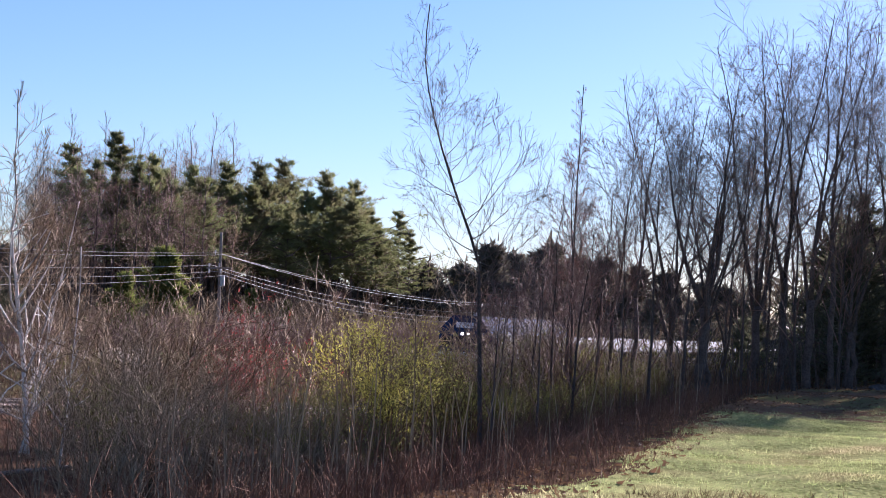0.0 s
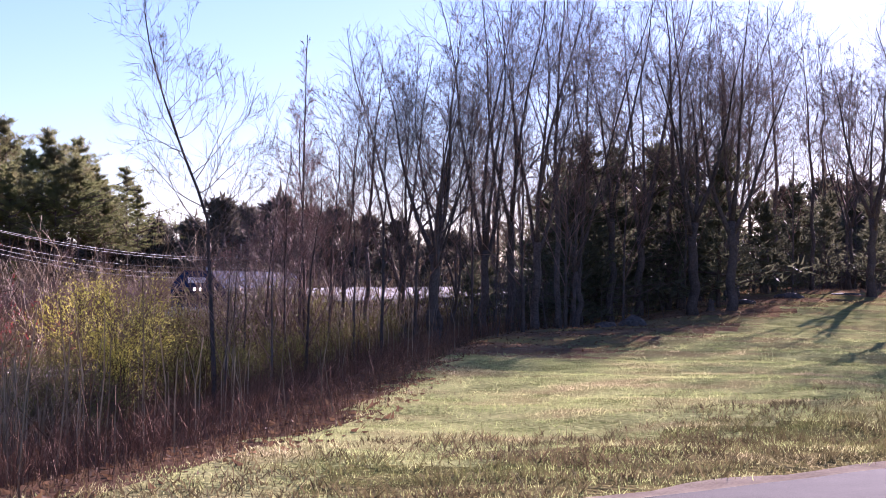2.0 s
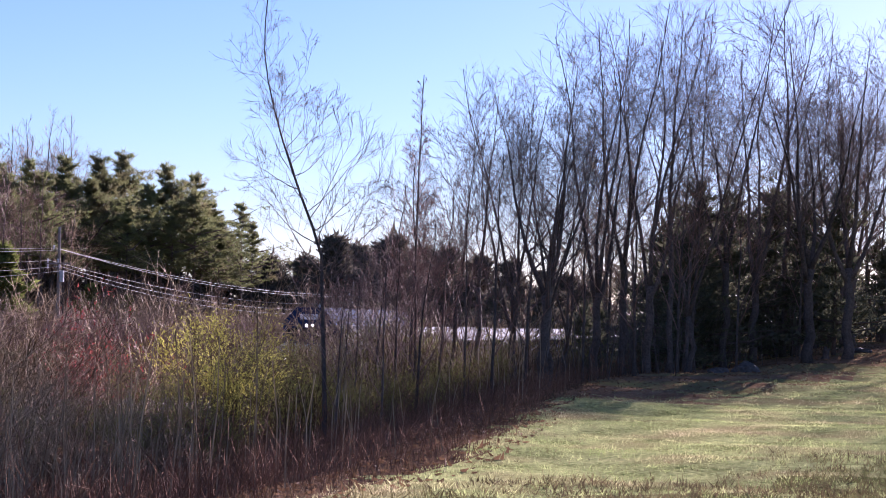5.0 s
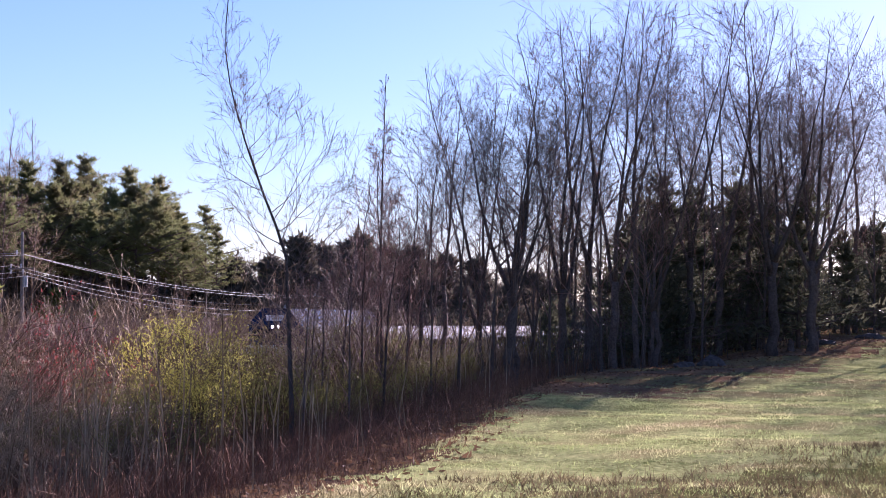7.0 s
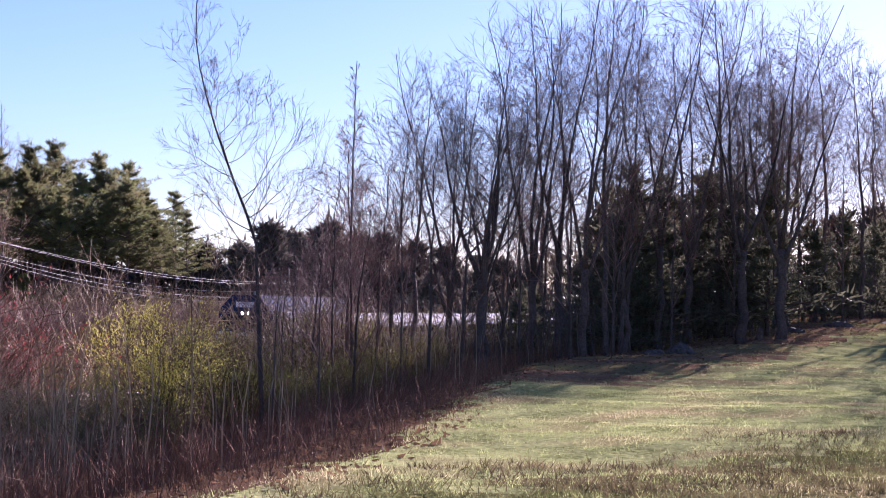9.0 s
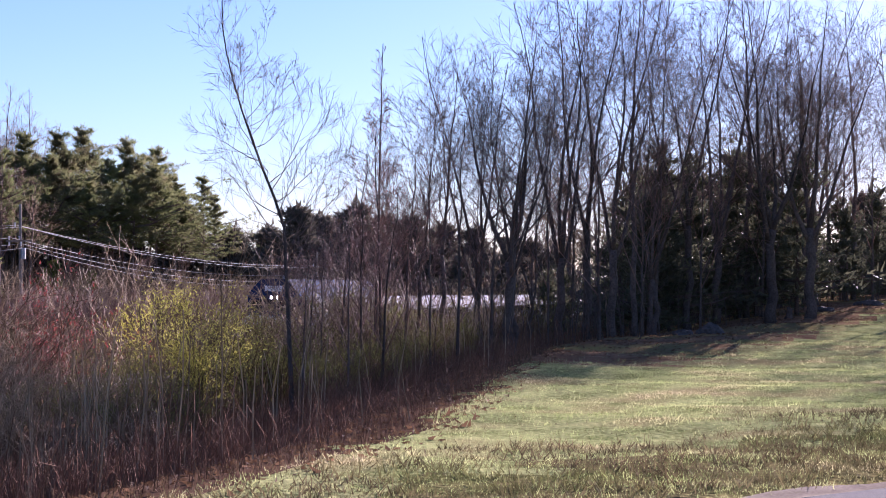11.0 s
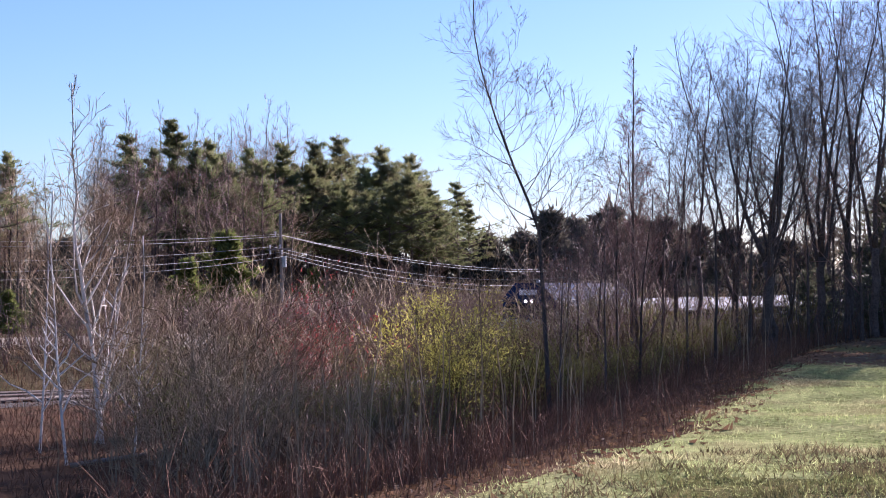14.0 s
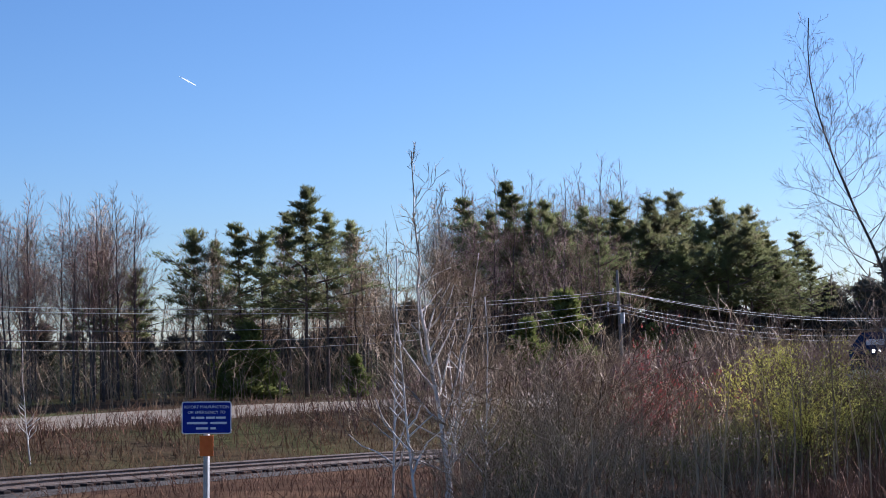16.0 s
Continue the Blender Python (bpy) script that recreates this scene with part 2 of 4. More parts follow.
def segs_mesh(name, segs, mat, sides=3):
    """Thin tapered sticks from rows of start, end and two radii."""
    s = np.asarray(segs, float)
    a, b, r0, r1 = s[:, 0:3], s[:, 3:6], s[:, 6], s[:, 7]
    d = b - a
    d /= np.linalg.norm(d, axis=1)[:, None] + 1e-9
    ref = np.where(np.abs(d[:, 2:3]) < 0.9, [[0, 0, 1.0]], [[1.0, 0, 0]])
    u = np.cross(d, ref)
    u /= np.linalg.norm(u, axis=1)[:, None]
    v = np.cross(d, u)
    n = len(s)
    V = np.zeros((n, 2 * sides, 3))
    for k in range(sides):
        w = u * math.cos(2 * math.pi * k / sides) + v * math.sin(2 * math.pi * k / sides)
        V[:, k] = a + w * r0[:, None]
        V[:, sides + k] = b + w * r1[:, None]
    base = np.arange(n)[:, None] * 2 * sides
    F = np.concatenate([base + np.array([[k, (k + 1) % sides, sides + (k + 1) % sides, sides + k]]) for k in range(sides)], 0)
    return mesh_of(name, V.reshape(-1, 3), F, mat)


def tube_mesh(name, runs, mat, sides=8):
    """Closed, joined tubes along runs of (points, radii)."""
    V, F = [], []
    for pts, rad in runs:
        pts = [Vector(q) for q in pts]
        o = len(V)
        for i, (q, r) in enumerate(zip(pts, rad)):
            d = (pts[min(i + 1, len(pts) - 1)] - pts[max(i - 1, 0)]).normalized()
            u = d.cross(Vector((0.31, 0.95, 0.05))).normalized()
            w = d.cross(u)
            V += [q + (u * math.cos(2 * math.pi * k / sides) + w * math.sin(2 * math.pi * k / sides)) * r for k in range(sides)]
        for i in range(len(pts) - 1):
            for k in range(sides):
                F.append((o + i * sides + k, o + i * sides + (k + 1) % sides, o + (i + 1) * sides + (k + 1) % sides, o + (i + 1) * sides + k))
        F.append(tuple(range(o + sides - 1, o - 1, -1)))
        F.append(tuple(range(len(V) - sides, len(V))))
    return mesh_of(name, V, F, mat, True)


def blades_mesh(name, foot, way, length, width, mat, seed=0):
    """Single three-cornered leaves or needles from feet along their ways."""
    rg = np.random.RandomState(seed)
    way = way / (np.linalg.norm(way, axis=1)[:, None] + 1e-9)
    side = np.cross(way, rg.normal(size=way.shape))
    side /= np.linalg.norm(side, axis=1)[:, None] + 1e-9
    length, width = np.broadcast_to(length, len(foot))[:, None], np.broadcast_to(width, len(foot))[:, None]
    V = np.stack([foot - side * width / 2, foot + side * width / 2, foot + way * length], 1).reshape(-1, 3)
    return mesh_of(name, V, np.arange(len(V)).reshape(-1, 3), mat)


# ---- growth ----
def grow(rg, out, pos, way, length, r, level, up, wild, kids, rmin, tips=None, spread=(18, 42)):
    """A limb of a few bent pieces with side shoots, down to twigs."""
    n = (1, 3, 4, 5)[level]
    p, d = np.array(pos, float), np.array(way, float)
    nodes = [(p.copy(), d.copy(), r)]
    for i in range(n):
        d = d + rg.normal(size=3) * wild + np.array((0, 0, up))
        d /= np.linalg.norm(d)
        p2 = p + d * length / n
        r2 = max(rmin, r * (1 - 0.82 * (i + 1) / n)) if level else rmin * 0.45
        out.append((*p, *p2, max(rmin, nodes[-1][2]), r2))
        p = p2
        nodes.append((p.copy(), d.copy(), r2))
    if tips is not None and level <= 1:
        tips.append(nodes[-1][:2])
        if level == 1:
            tips.append(nodes[len(nodes) // 2][:2])
    if level <= 0:
        return
    for _ in range(kids[level]):
        s = rg.uniform(0.25, 1.0)
        i = min(int(s * n), n - 1)
        q, dd, rr = nodes[i]
        q = q + (nodes[i + 1][0] - q) * (s * n - i)
        side = np.cross(dd, rg.normal(size=3))
        side /= np.linalg.norm(side) + 1e-9
        ang = radians(rg.uniform(*spread))
        w = dd * math.cos(ang) + side * math.sin(ang)
        grow(rg, out, q, w, length * rg.uniform(0.48, 0.86) * (1.1 - 0.5 * s), max(rmin, rr * 0.55), level - 1, up, wild, kids, rmin, tips, spread)


def trunk_line(rg, h, r, bend, lean=(0, 0), n=16, curve=(), taper=0.9):
    pts, rad = [], []
    off = np.zeros(2)
    for i in range(n + 1):
        s = i / n
        off = off + rg.normal(size=2) * bend * h / n
        cx = np.interp(s, *curve) if curve else lean[0] * s
        pts.append((cx + off[0] * s, lean[1] * s + off[1] * s, h * s - 0.15))
        rad.append(max(0.012, r * (1.25 if i == 0 else 1) * (1 - 0.93 * s ** taper)))
    return pts, rad


def bare_tree(name, label, seed, h, r, limbs=20, fork=0.25, angle=(18, 42), reach=0.42, up=0.1, wild=0.08, kids=(0, 4, 5, 6), rmin=0.006,
              bark=BARK, twig=TWIG, bend=0.12, lean=(0, 0), curve=(), stems=1, group="bare trees", top=3, buds=None, thick=0.5, taper=0.9, spread=(18, 42), limb=None):
    """A leafless tree: trunk or trunks, and a crown of limbs and twigs."""
    rg = np.random.RandomState(seed)
    t = thing(name, label, "tree", group)
    out, runs, tips = [], [], []
    for k in range(stems):
        ln = lean if k == 0 else (rg.normal() * 0.16 * h, rg.normal() * 0.16 * h)
        hh = h * (1 if k == 0 else rg.uniform(0.65, 0.95))
        pts, rad = trunk_line(rg, hh, r * (1 if k == 0 else 0.75), bend, ln, curve=curve if k == 0 else (), taper=taper)
        if k:
            pts = [(x + 0.25 * math.cos(k * 2.4), y + 0.25 * math.sin(k * 2.4), z) for x, y, z in pts]
        runs.append((pts, rad))
        P, R = np.array(pts), np.array(rad)
        for j in range(limbs):
            s = fork + (0.98 - fork) * ((j + rg.uniform()) / limbs)
            i = min(int(s * 16), 15)
            q = P[i] + (P[i + 1] - P[i]) * (s * 16 - i)
            a = rg.uniform(0, 2 * math.pi)
            e = radians(rg.uniform(*angle))
            w = np.array((math.cos(a) * math.sin(e), math.sin(a) * math.sin(e), math.cos(e)))
            grow(rg, out, q, w, hh * reach * (1.12 - s) * rg.uniform(0.7, 1.25), max(rmin, R[i] * thick), top - 1 if s > 0.8 else top, up, wild, kids, rmin, tips, spread)
    part("trunk", tube_mesh("trunk", runs, bark, 8), parent=t)
    if limb:
        part("limb_work", segs_mesh("limb_work", [o for o in out if o[6] > 0.011], limb, 5), parent=t, label="pale crooked limbs")["kind"] = "stuff"
        out = [o for o in out if o[6] <= 0.011]
    part("crown", segs_mesh("crown", out, twig), parent=t, label="leafless branches and twigs")
    if buds:
        bm_, n_, sz = buds
        T = np.array([a for a, b in tips])
        T = T[rg.randint(0, len(T), n_)] + rg.normal(size=(n_, 3)) * 0.07
        part("bud_cluster", blades_mesh("bud_cluster", T, rg.normal(size=(n_, 3)) + (0, 0, 0.4), sz * rg.uniform(0.6, 1.4, n_), sz * 0.5, bm_, seed), parent=t, label="opening buds")["kind"] = "stuff"
    return t


def hardwood(name, label, seed, h, r, fork=0.3, leaders=3, open_up=(8, 22), limbs=8, reach=0.3, rmin=0.0045, bark=BARK, twig=DARKTWIG, group="bare trees", lean=(0.0, 0.0)):
    """A leafless tree whose trunk divides into rising leaders, each with curving limbs, branches and twigs."""
    rg = np.random.RandomState(seed)
    t = thing(name, label, "tree", group)
    out = []
    n = 6
    pts = [np.array((lean[0] * h * fork * i / n + rg.normal() * 0.005 * h * min(i, 1), lean[1] * h * fork * i / n + rg.normal() * 0.005 * h * min(i, 1), h * fork * i / n - 0.15)) for i in range(n + 1)]
    runs = [([tuple(p) for p in pts], [r * (1.35 if i == 0 else 1.0 - 0.25 * i / n) for i in range(n + 1)])]
    a0 = rg.uniform(0, 6.28)
    for k in range(leaders):
        a = a0 + 6.283 * k / leaders + rg.normal() * 0.4
        e = radians(rg.uniform(*open_up)) if leaders > 1 else 0.03
        d = np.array((math.cos(a) * math.sin(e) + lean[0], math.sin(a) * math.sin(e) + lean[1], math.cos(e)))
        p = pts[-1 - (k % 2 if leaders > 2 else 0)].copy()
        L = h * (1 - fork) * (1.0 if k == 0 else rg.uniform(0.72, 0.97))
        m = 11
        line, rad = [p.copy()], [r * (0.52 if leaders > 1 else 0.75)]
        for i in range(m):
            d = d + rg.normal(size=3) * (0.07, 0.07, 0) + (-0.07 * d[0], -0.07 * d[1], 0.05)
            d /= np.linalg.norm(d)
            p = p + d * L / m
            line.append(p.copy())
            rad.append(max(0.011, rad[0] * (1 - ((i + 1) / m) ** 0.8 * 0.95)))
        runs.append(([tuple(q) for q in line], rad))
        for j in range(limbs):
            s = 0.12 + 0.86 * (j + rg.uniform()) / limbs
            i = min(int(s * m), m - 1)
            q = line[i] + (line[i + 1] - line[i]) * (s * m - i)
            b, f = rg.uniform(0, 6.283), radians(rg.uniform(32, 62) - 14 * s)
            w = np.array((math.cos(b) * math.sin(f), math.sin(b) * math.sin(f), math.cos(f)))
            grow(rg, out, q, w, h * reach * (1.1 - 0.75 * s) * rg.uniform(0.65, 1.25), max(rmin, rad[i] * 0.5), 3 if s < 0.7 else 2, 0.075, 0.13, (0, 3, 4, 5), rmin, None, (25, 55))
    part("trunk", tube_mesh("trunk", runs, bark, 7), parent=t)
    part("crown", segs_mesh("crown", out, twig), parent=t, label="leafless branches and twigs")
    return t


def conifer(name, label, seed, h, r, crown=0.35, wide=0.2, whorls=15, arms=5, leafy=NEEDLE, clump=14, size=0.4, tip=0.25, bark=PINEBARK, group="pines", droop=0.0, gaps=0.15, layer=0.5):
    """An evergreen: trunk, limbs in whorls, and tufts of needles on their outer parts."""
    rg = np.random.RandomState(seed)
    t = thing(name, label, "tree", group)
    pts, rad = trunk_line(rg, h, r, 0.05)
    P = np.array(pts)
    limbs, tufts = [], []
    total = whorls * arms
    for j in range(total):
        s = crown + (0.985 - crown) * (j // arms + 0.5 + 0.35 * rg.normal() * (1 - layer)) / whorls
        s = min(max(s, crown), 0.985)
        i = min(int(s * 16), 15)
        q = P[i] + (P[i + 1] - P[i]) * (s * 16 - i)
        k = (s - crown) / (1 - crown)
        if rg.uniform() < gaps:
            continue
        prof = (0.45 + 0.55 * math.sin(math.pi * min(1, k * 1.2 + 0.16))) * (1 - k) ** 0.42 + 0.05
        az = j * 2.4 + rg.normal() * 0.5
        L = h * wide * prof * rg.uniform(0.2, 1.5) * (0.8 + 0.35 * math.sin(az * 2 + s * 19))
        d = np.array((math.cos(az), math.sin(az), 0.06 + 0.6 * k - droop + rg.normal() * 0.12))
        for m_ in range(4):
            d2 = d + np.array((0, 0, 0.05 * m_)) + rg.normal(size=3) * 0.1
            q2 = q + d2 * L / 4
            limbs.append((*q, *q2, max(0.015, 0.035 * (1 - m_ / 4) * L / 2), max(0.012, 0.035 * (1 - (m_ + 1) / 4) * L / 2)))
            if m_ >= 1 or k > 0.4:
                for _ in range(2 + m_):
                    tufts.append(np.r_[q + (q2 - q) * rg.uniform() + rg.normal(size=3) * (0.13 * L, 0.13 * L, 0.05 * L), d2])
            q = q2
    for _ in range(9):
        tufts.append(np.r_[P[-1] + rg.normal(size=3) * (0.12, 0.12, 0.3), 0, 0, 1])
    tufts = np.array(tufts)
    c = np.repeat(tufts, clump, 0)
    n = len(c)
    way = c[:, 3:] * 0.7 + rg.normal(size=(n, 3)) * (0.7, 0.7, 0.3) + (0, 0, 0.3)
    part("trunk", tube_mesh("trunk", [(pts, rad)], bark, 8), parent=t)
    tagged(part("branchwork", segs_mesh("branchwork", limbs, bark, 4), parent=t), kind="stuff")
    part("foliage", blades_mesh("foliage", c[:, :3] + rg.normal(size=(n, 3)) * size * (0.36, 0.36, 0.17), way, size * rg.uniform(0.6, 1.2, n), tip * size * 1.6, leafy, seed), parent=t, label="tufts of evergreen needles")["kind"] = "stuff"
    return t


def shrub(name, label, seed, h, stems=14, flare=0.45, twig=TWIG, rmin=0.006, kids=(0, 3, 3, 4), level=2, leaf=None, group="shrubs", up=0.07, wild=0.1, split=False, spread=(18, 42)):
    """A clump of slender upright stems with fine side twigs; leaf: material, count, length."""
    rg = np.random.RandomState(seed)
    t = thing(name, label, "shrub", group)
    out, tips = [], []
    for k in range(stems):
        a, e = rg.uniform(0, 2 * math.pi), abs(rg.normal()) * flare
        w = np.array((math.cos(a) * math.sin(e), math.sin(a) * math.sin(e), math.cos(e)))
        foot = np.array((math.cos(a), math.sin(a), 0)) * rg.uniform(0, 0.16) * h * 0.5 - (0, 0, 0.1)
        grow(rg, out, foot, w, h * rg.uniform(0.6, 1.05), 0.007 * h + 0.004, level, up, wild, kids, rmin, tips, spread)
        if split:
            part("stem", segs_mesh("stem", out, twig), parent=t)
            out = []
    if out:
        part("stem_clump", segs_mesh("stem_clump", out, twig), parent=t)
    if leaf:
        m_, n_, sz = leaf
        T = np.array([np.r_[a, b] for a, b in tips])
        T = T[rg.randint(0, len(T), n_)]
        foot = T[:, :3] + rg.normal(size=(n_, 3)) * 0.05 * h - T[:, 3:] * rg.uniform(0, 0.25, (n_, 1)) * h * 0.4
        part("leaves", blades_mesh("leaves", foot, T[:, 3:] + rg.normal(size=(n_, 3)) * 0.6, sz * rg.uniform(0.6, 1.5, n_), sz * 0.4, m_, seed), parent=t, label="small new leaves and catkins")["kind"] = "stuff"
    return t


def plant(ob, x, y, turn=0.0, size=1.0, sink=0.05, tilt=(0, 0), first=False, tall=1.0):
    """Stands a thing, or a copy of it, on the ground."""
    m = pose(x, y, gz(x, y) - sink, tilt[0], tilt[1], turn)
    t = ob if first else copy_thing(ob, m)
    t.matrix_basis = m @ Matrix.Diagonal((size, size, size * tall, 1))
    return t


# ---- ground, road, railway ----
def axis_steps(lo, hi, fine_lo, fine_hi, step):
    mid = list(np.arange(fine_lo, fine_hi + 0.01, step))
    out, v, s = [], fine_lo, step
    while v > lo:
        s *= 1.28
        v -= s
        out.append(v)
    left = out[::-1]
    out, v, s = [], fine_hi, step
    while v < hi:
        s *= 1.28
        v += s
        out.append(v)
    return np.array(left + mid + out)


ROAD_AZ = 54.0
RU = (math.sin(radians(ROAD_AZ)), math.cos(radians(ROAD_AZ)))
RN = (-RU[1], RU[0])
EDGE_AZ, EDGE_D = [9, 13, 17, 22, 30, 40], [41, 49, 61, 84, 100, 110]


def wood_d(az):
    return float(np.interp(az, EDGE_AZ, EDGE_D))


def build_ground():
    P, Q = axis_steps(-2500, 2500, -60, 45, 0.6), axis_steps(-2500, 3000, -6, 120, 0.6)
    pp, qq = np.meshgrid(P, Q, indexing="ij")
    x, y = xy(pp, qq)
    z = ground(x, y)
    V = np.stack([x, y, z], -1).reshape(-1, 3)
    nq = len(Q)
    i, j = np.meshgrid(np.arange(len(P) - 1), np.arange(nq - 1), indexing="ij")
    a = (i * nq + j).ravel()
    F = np.stack([a, a + nq, a + nq + 1, a + 1], 1)
    me = mesh_of("ground", V, F, LAWN, True)
    for m_ in (SOIL, WOODFLOOR, FIELD, SHADEDROUGH):
        me.materials.append(m_)
    c = V[F].mean(1)
    cx, cy = c[:, 0], c[:, 1]
    p, q = pq(cx, cy)
    wob = 0.5 * np.sin(q * 1.7) + 0.4 * np.sin(q * 0.6 + 1) + np.random.RandomState(3).normal(size=len(q)) * 0.08
    az, d = np.degrees(np.arctan2(cx, cy)), np.hypot(cx, cy)
    wd = np.interp(az, EDGE_AZ, EDGE_D)
    kind = np.zeros(len(F), np.int32)
    kind[(az > 8) & (az < 60) & (d > wd - 9 - 6 * smooth(11, 15, az) + 4 * wob)] = 2
    off = cx * RN[0] + cy * RN[1] + 0.7 * np.sin(cx * 0.8) * np.sin(cy * 1.1) + 0.5 * np.random.RandomState(4).normal(size=len(q))
    # strip beside the road coloured darker for the slope turned from the sun
    kind[(off > 7) & (off < 10.6) & (d < 45) & (az > 5)] = 4
    kind[p < verge(q) - 0.15 + wob * 0.25] = 1
    kind[p < -33] = 3
    kind[(d > 160)] = 3
    me.polygons.foreach_set("material_index", kind)
    tagged(part("ground", me), "sunlit lawn sloping into leaf-strewn brush and woods", "ground", kind="structure")


build_ground()


def sheet(name, line, mat, label, lift=0.02, cat="road"):
    """A strip that lies on the ground; line gives its two edges, station by station."""
    V, F = [], []
    n = 9
    for k, (a, b) in enumerate(line):
        for i in range(n):
            s = i / (n - 1)
            x, y = a[0] + (b[0] - a[0]) * s, a[1] + (b[1] - a[1]) * s
            V.append((x, y, gz(x, y) + lift * (1 if 0 < i < n - 1 else 0.2) + 0.01))
    for k in range(len(line) - 1):
        for i in range(n - 1):
            o = k * n + i
            F.append((o, o + 1, o + n + 1, o + n))
    tagged(part(name, mesh_of(name, V, F, mat, True)), label, cat, kind="structure")


def yard(az):
    """Near and far edge of the gravel yard beyond the railway, by bearing."""
    return np.interp(az, [-28, -17, -11], [59, 69, 76]), np.interp(az, [-28, -17, -11], [75, 83, 87])


def along_road(s, o):
    return RU[0] * s + RN[0] * o, RU[1] * s + RN[1] * o


_rg = np.random.RandomState(5)
sheet("road", [(along_road(s, -0.2), along_road(s, 7.75)) for s in np.arange(-30, 90, 1.5)], ASPHALT, "grey asphalt road beside the lawn", 0.035)
sheet("road_shoulder", [(along_road(s, 7.6), along_road(s, 7.95 + 0.25 * _rg.uniform())) for s in np.arange(-30, 90, 0.6)], GRAVEL, "pale gravel shoulder of the road", 0.008)
sheet("gravel_yard", [(spot(az, yard(az)[0] + _rg.normal() * 0.4), spot(az, yard(az)[1] + _rg.normal() * 0.4)) for az in np.arange(-36, -9, 0.5)], GRAVEL, "pale gravel yard before the far woods", 0.05)
sheet("ballast_bed", [(xy(-33.4, q), xy(-28.6, q)) for q in np.arange(-40, 260, 1.5)], BALLAST, "dark stone ballast of the railway", 0.04, "ballast")


def build_track():
    t = thing("railway_track", "single railway track with rusty rails on dark ties", "railway")
    prof = [(-0.07, 0), (0.07, 0), (0.07, 0.02), (0.012, 0.04), (0.012, 0.12), (0.036, 0.13), (0.036, 0.165), (-0.036, 0.165), (-0.036, 0.13), (-0.012, 0.12), (-0.012, 0.04), (-0.07, 0.02)]
    for off in (-0.7535, 0.7535):
        V, F = [], []
        qs = np.arange(-40, 260, 3.0)
        for q in qs:
            for a, b in prof:
                x, y = xy(TRACK_P + off + a, q)
                V.append((x, y, float(track_z(q)) - 0.165 + b))
        n = len(prof)
        for k in range(len(qs) - 1):
            for i in range(n):
                F.append((k * n + i, k * n + (i + 1) % n, (k + 1) * n + (i + 1) % n, (k + 1) * n + i))
        part("rail", mesh_of("rail", V, F, STEEL), parent=t)
    bm = bmesh.new()
    box(bm, (2.6, 0.23, 0.18), bevel=0.02)
    tie = part("tie", bm, TIEWOOD, t)
    first = True
    rest = []
    rg = np.random.RandomState(8)
    for q in np.arange(-40, 200, 0.52):
        x, y = xy(TRACK_P + rg.normal() * 0.03, q)
        m_ = pose(x, y, float(track_z(q)) - 0.165 - 0.085, 0, 0, -TURN + rg.normal() * 0.8)
        if 14 < q < 80:
            if first:
                tie.matrix_basis, first = m_, False
            else:
                o = new("tie", tie.data)
                o.parent, o.matrix_basis = t, m_
        else:
            rest.append(m_)
    bm = bmesh.new()
    for m_ in rest:
        bmesh.ops.create_cube(bm, size=1, matrix=m_ @ Matrix.Diagonal((2.6, 0.23, 0.18, 1)))
    tagged(part("ties_beyond", bm, TIEWOOD, t), kind="stuff")


build_track()


# ---- poles and cables ----
def utility_pole(x, y, top, label, lean=0.0, gear=True):
    z = gz(x, y)
    t = thing("utility_pole", label, "utility pole", "utility poles", pose(x, y, z - 0.3, 0, lean, -TURN))
    h = top - z + 0.3
    part("shaft", tube_mesh("shaft", [([(0, 0, h * k / 6) for k in range(7)], [0.15 - 0.055 * k / 6 for k in range(7)])], POLEWOOD, 10), parent=t)
    if gear:
        bm = bmesh.new()
        box(bm, (2.0, 0.1, 0.12), (0, -0.14, h - 2.6), 0.01)
        part("crossarm", bm, POLEWOOD, t)
        for k, (dx, dz) in enumerate(((-0.35, -1.5), (-0.8, -2.45), (0.0, -2.45), (-0.8, -2.85), (0.12, -2.85))):
            bm = bmesh.new()
            rod(bm, (dx, -0.14, h + dz - 0.1), (dx, -0.14, h + dz + 0.12), 0.05, 0.07, 8)
            rod(bm, (dx, -0.14, h + dz + 0.12), (dx, -0.14, h + dz + 0.2), 0.09, 0.05, 8)
            part("insulator", bm, PORCELAIN, t)
        bm = bmesh.new()
        rod(bm, (0.27, -0.1, h - 3.9), (0.27, -0.1, h - 3.1), 0.17, 0.17, 12)
        part("transformer", bm, GALV, t, "small grey drum on the pole")
    return t


POLES = [(-43.0, 57.0, 6.1), (*spot(-7.42, 125), 6.95), (7.0, 186.0, 5.0), (30.0, 246.0, 5.5)]
for k, (x, y, top) in enumerate(POLES):
    utility_pole(x, y, top, "weathered wooden utility pole with glass insulators beyond the railway", -1.2 if k == 1 else 0, gear=True)
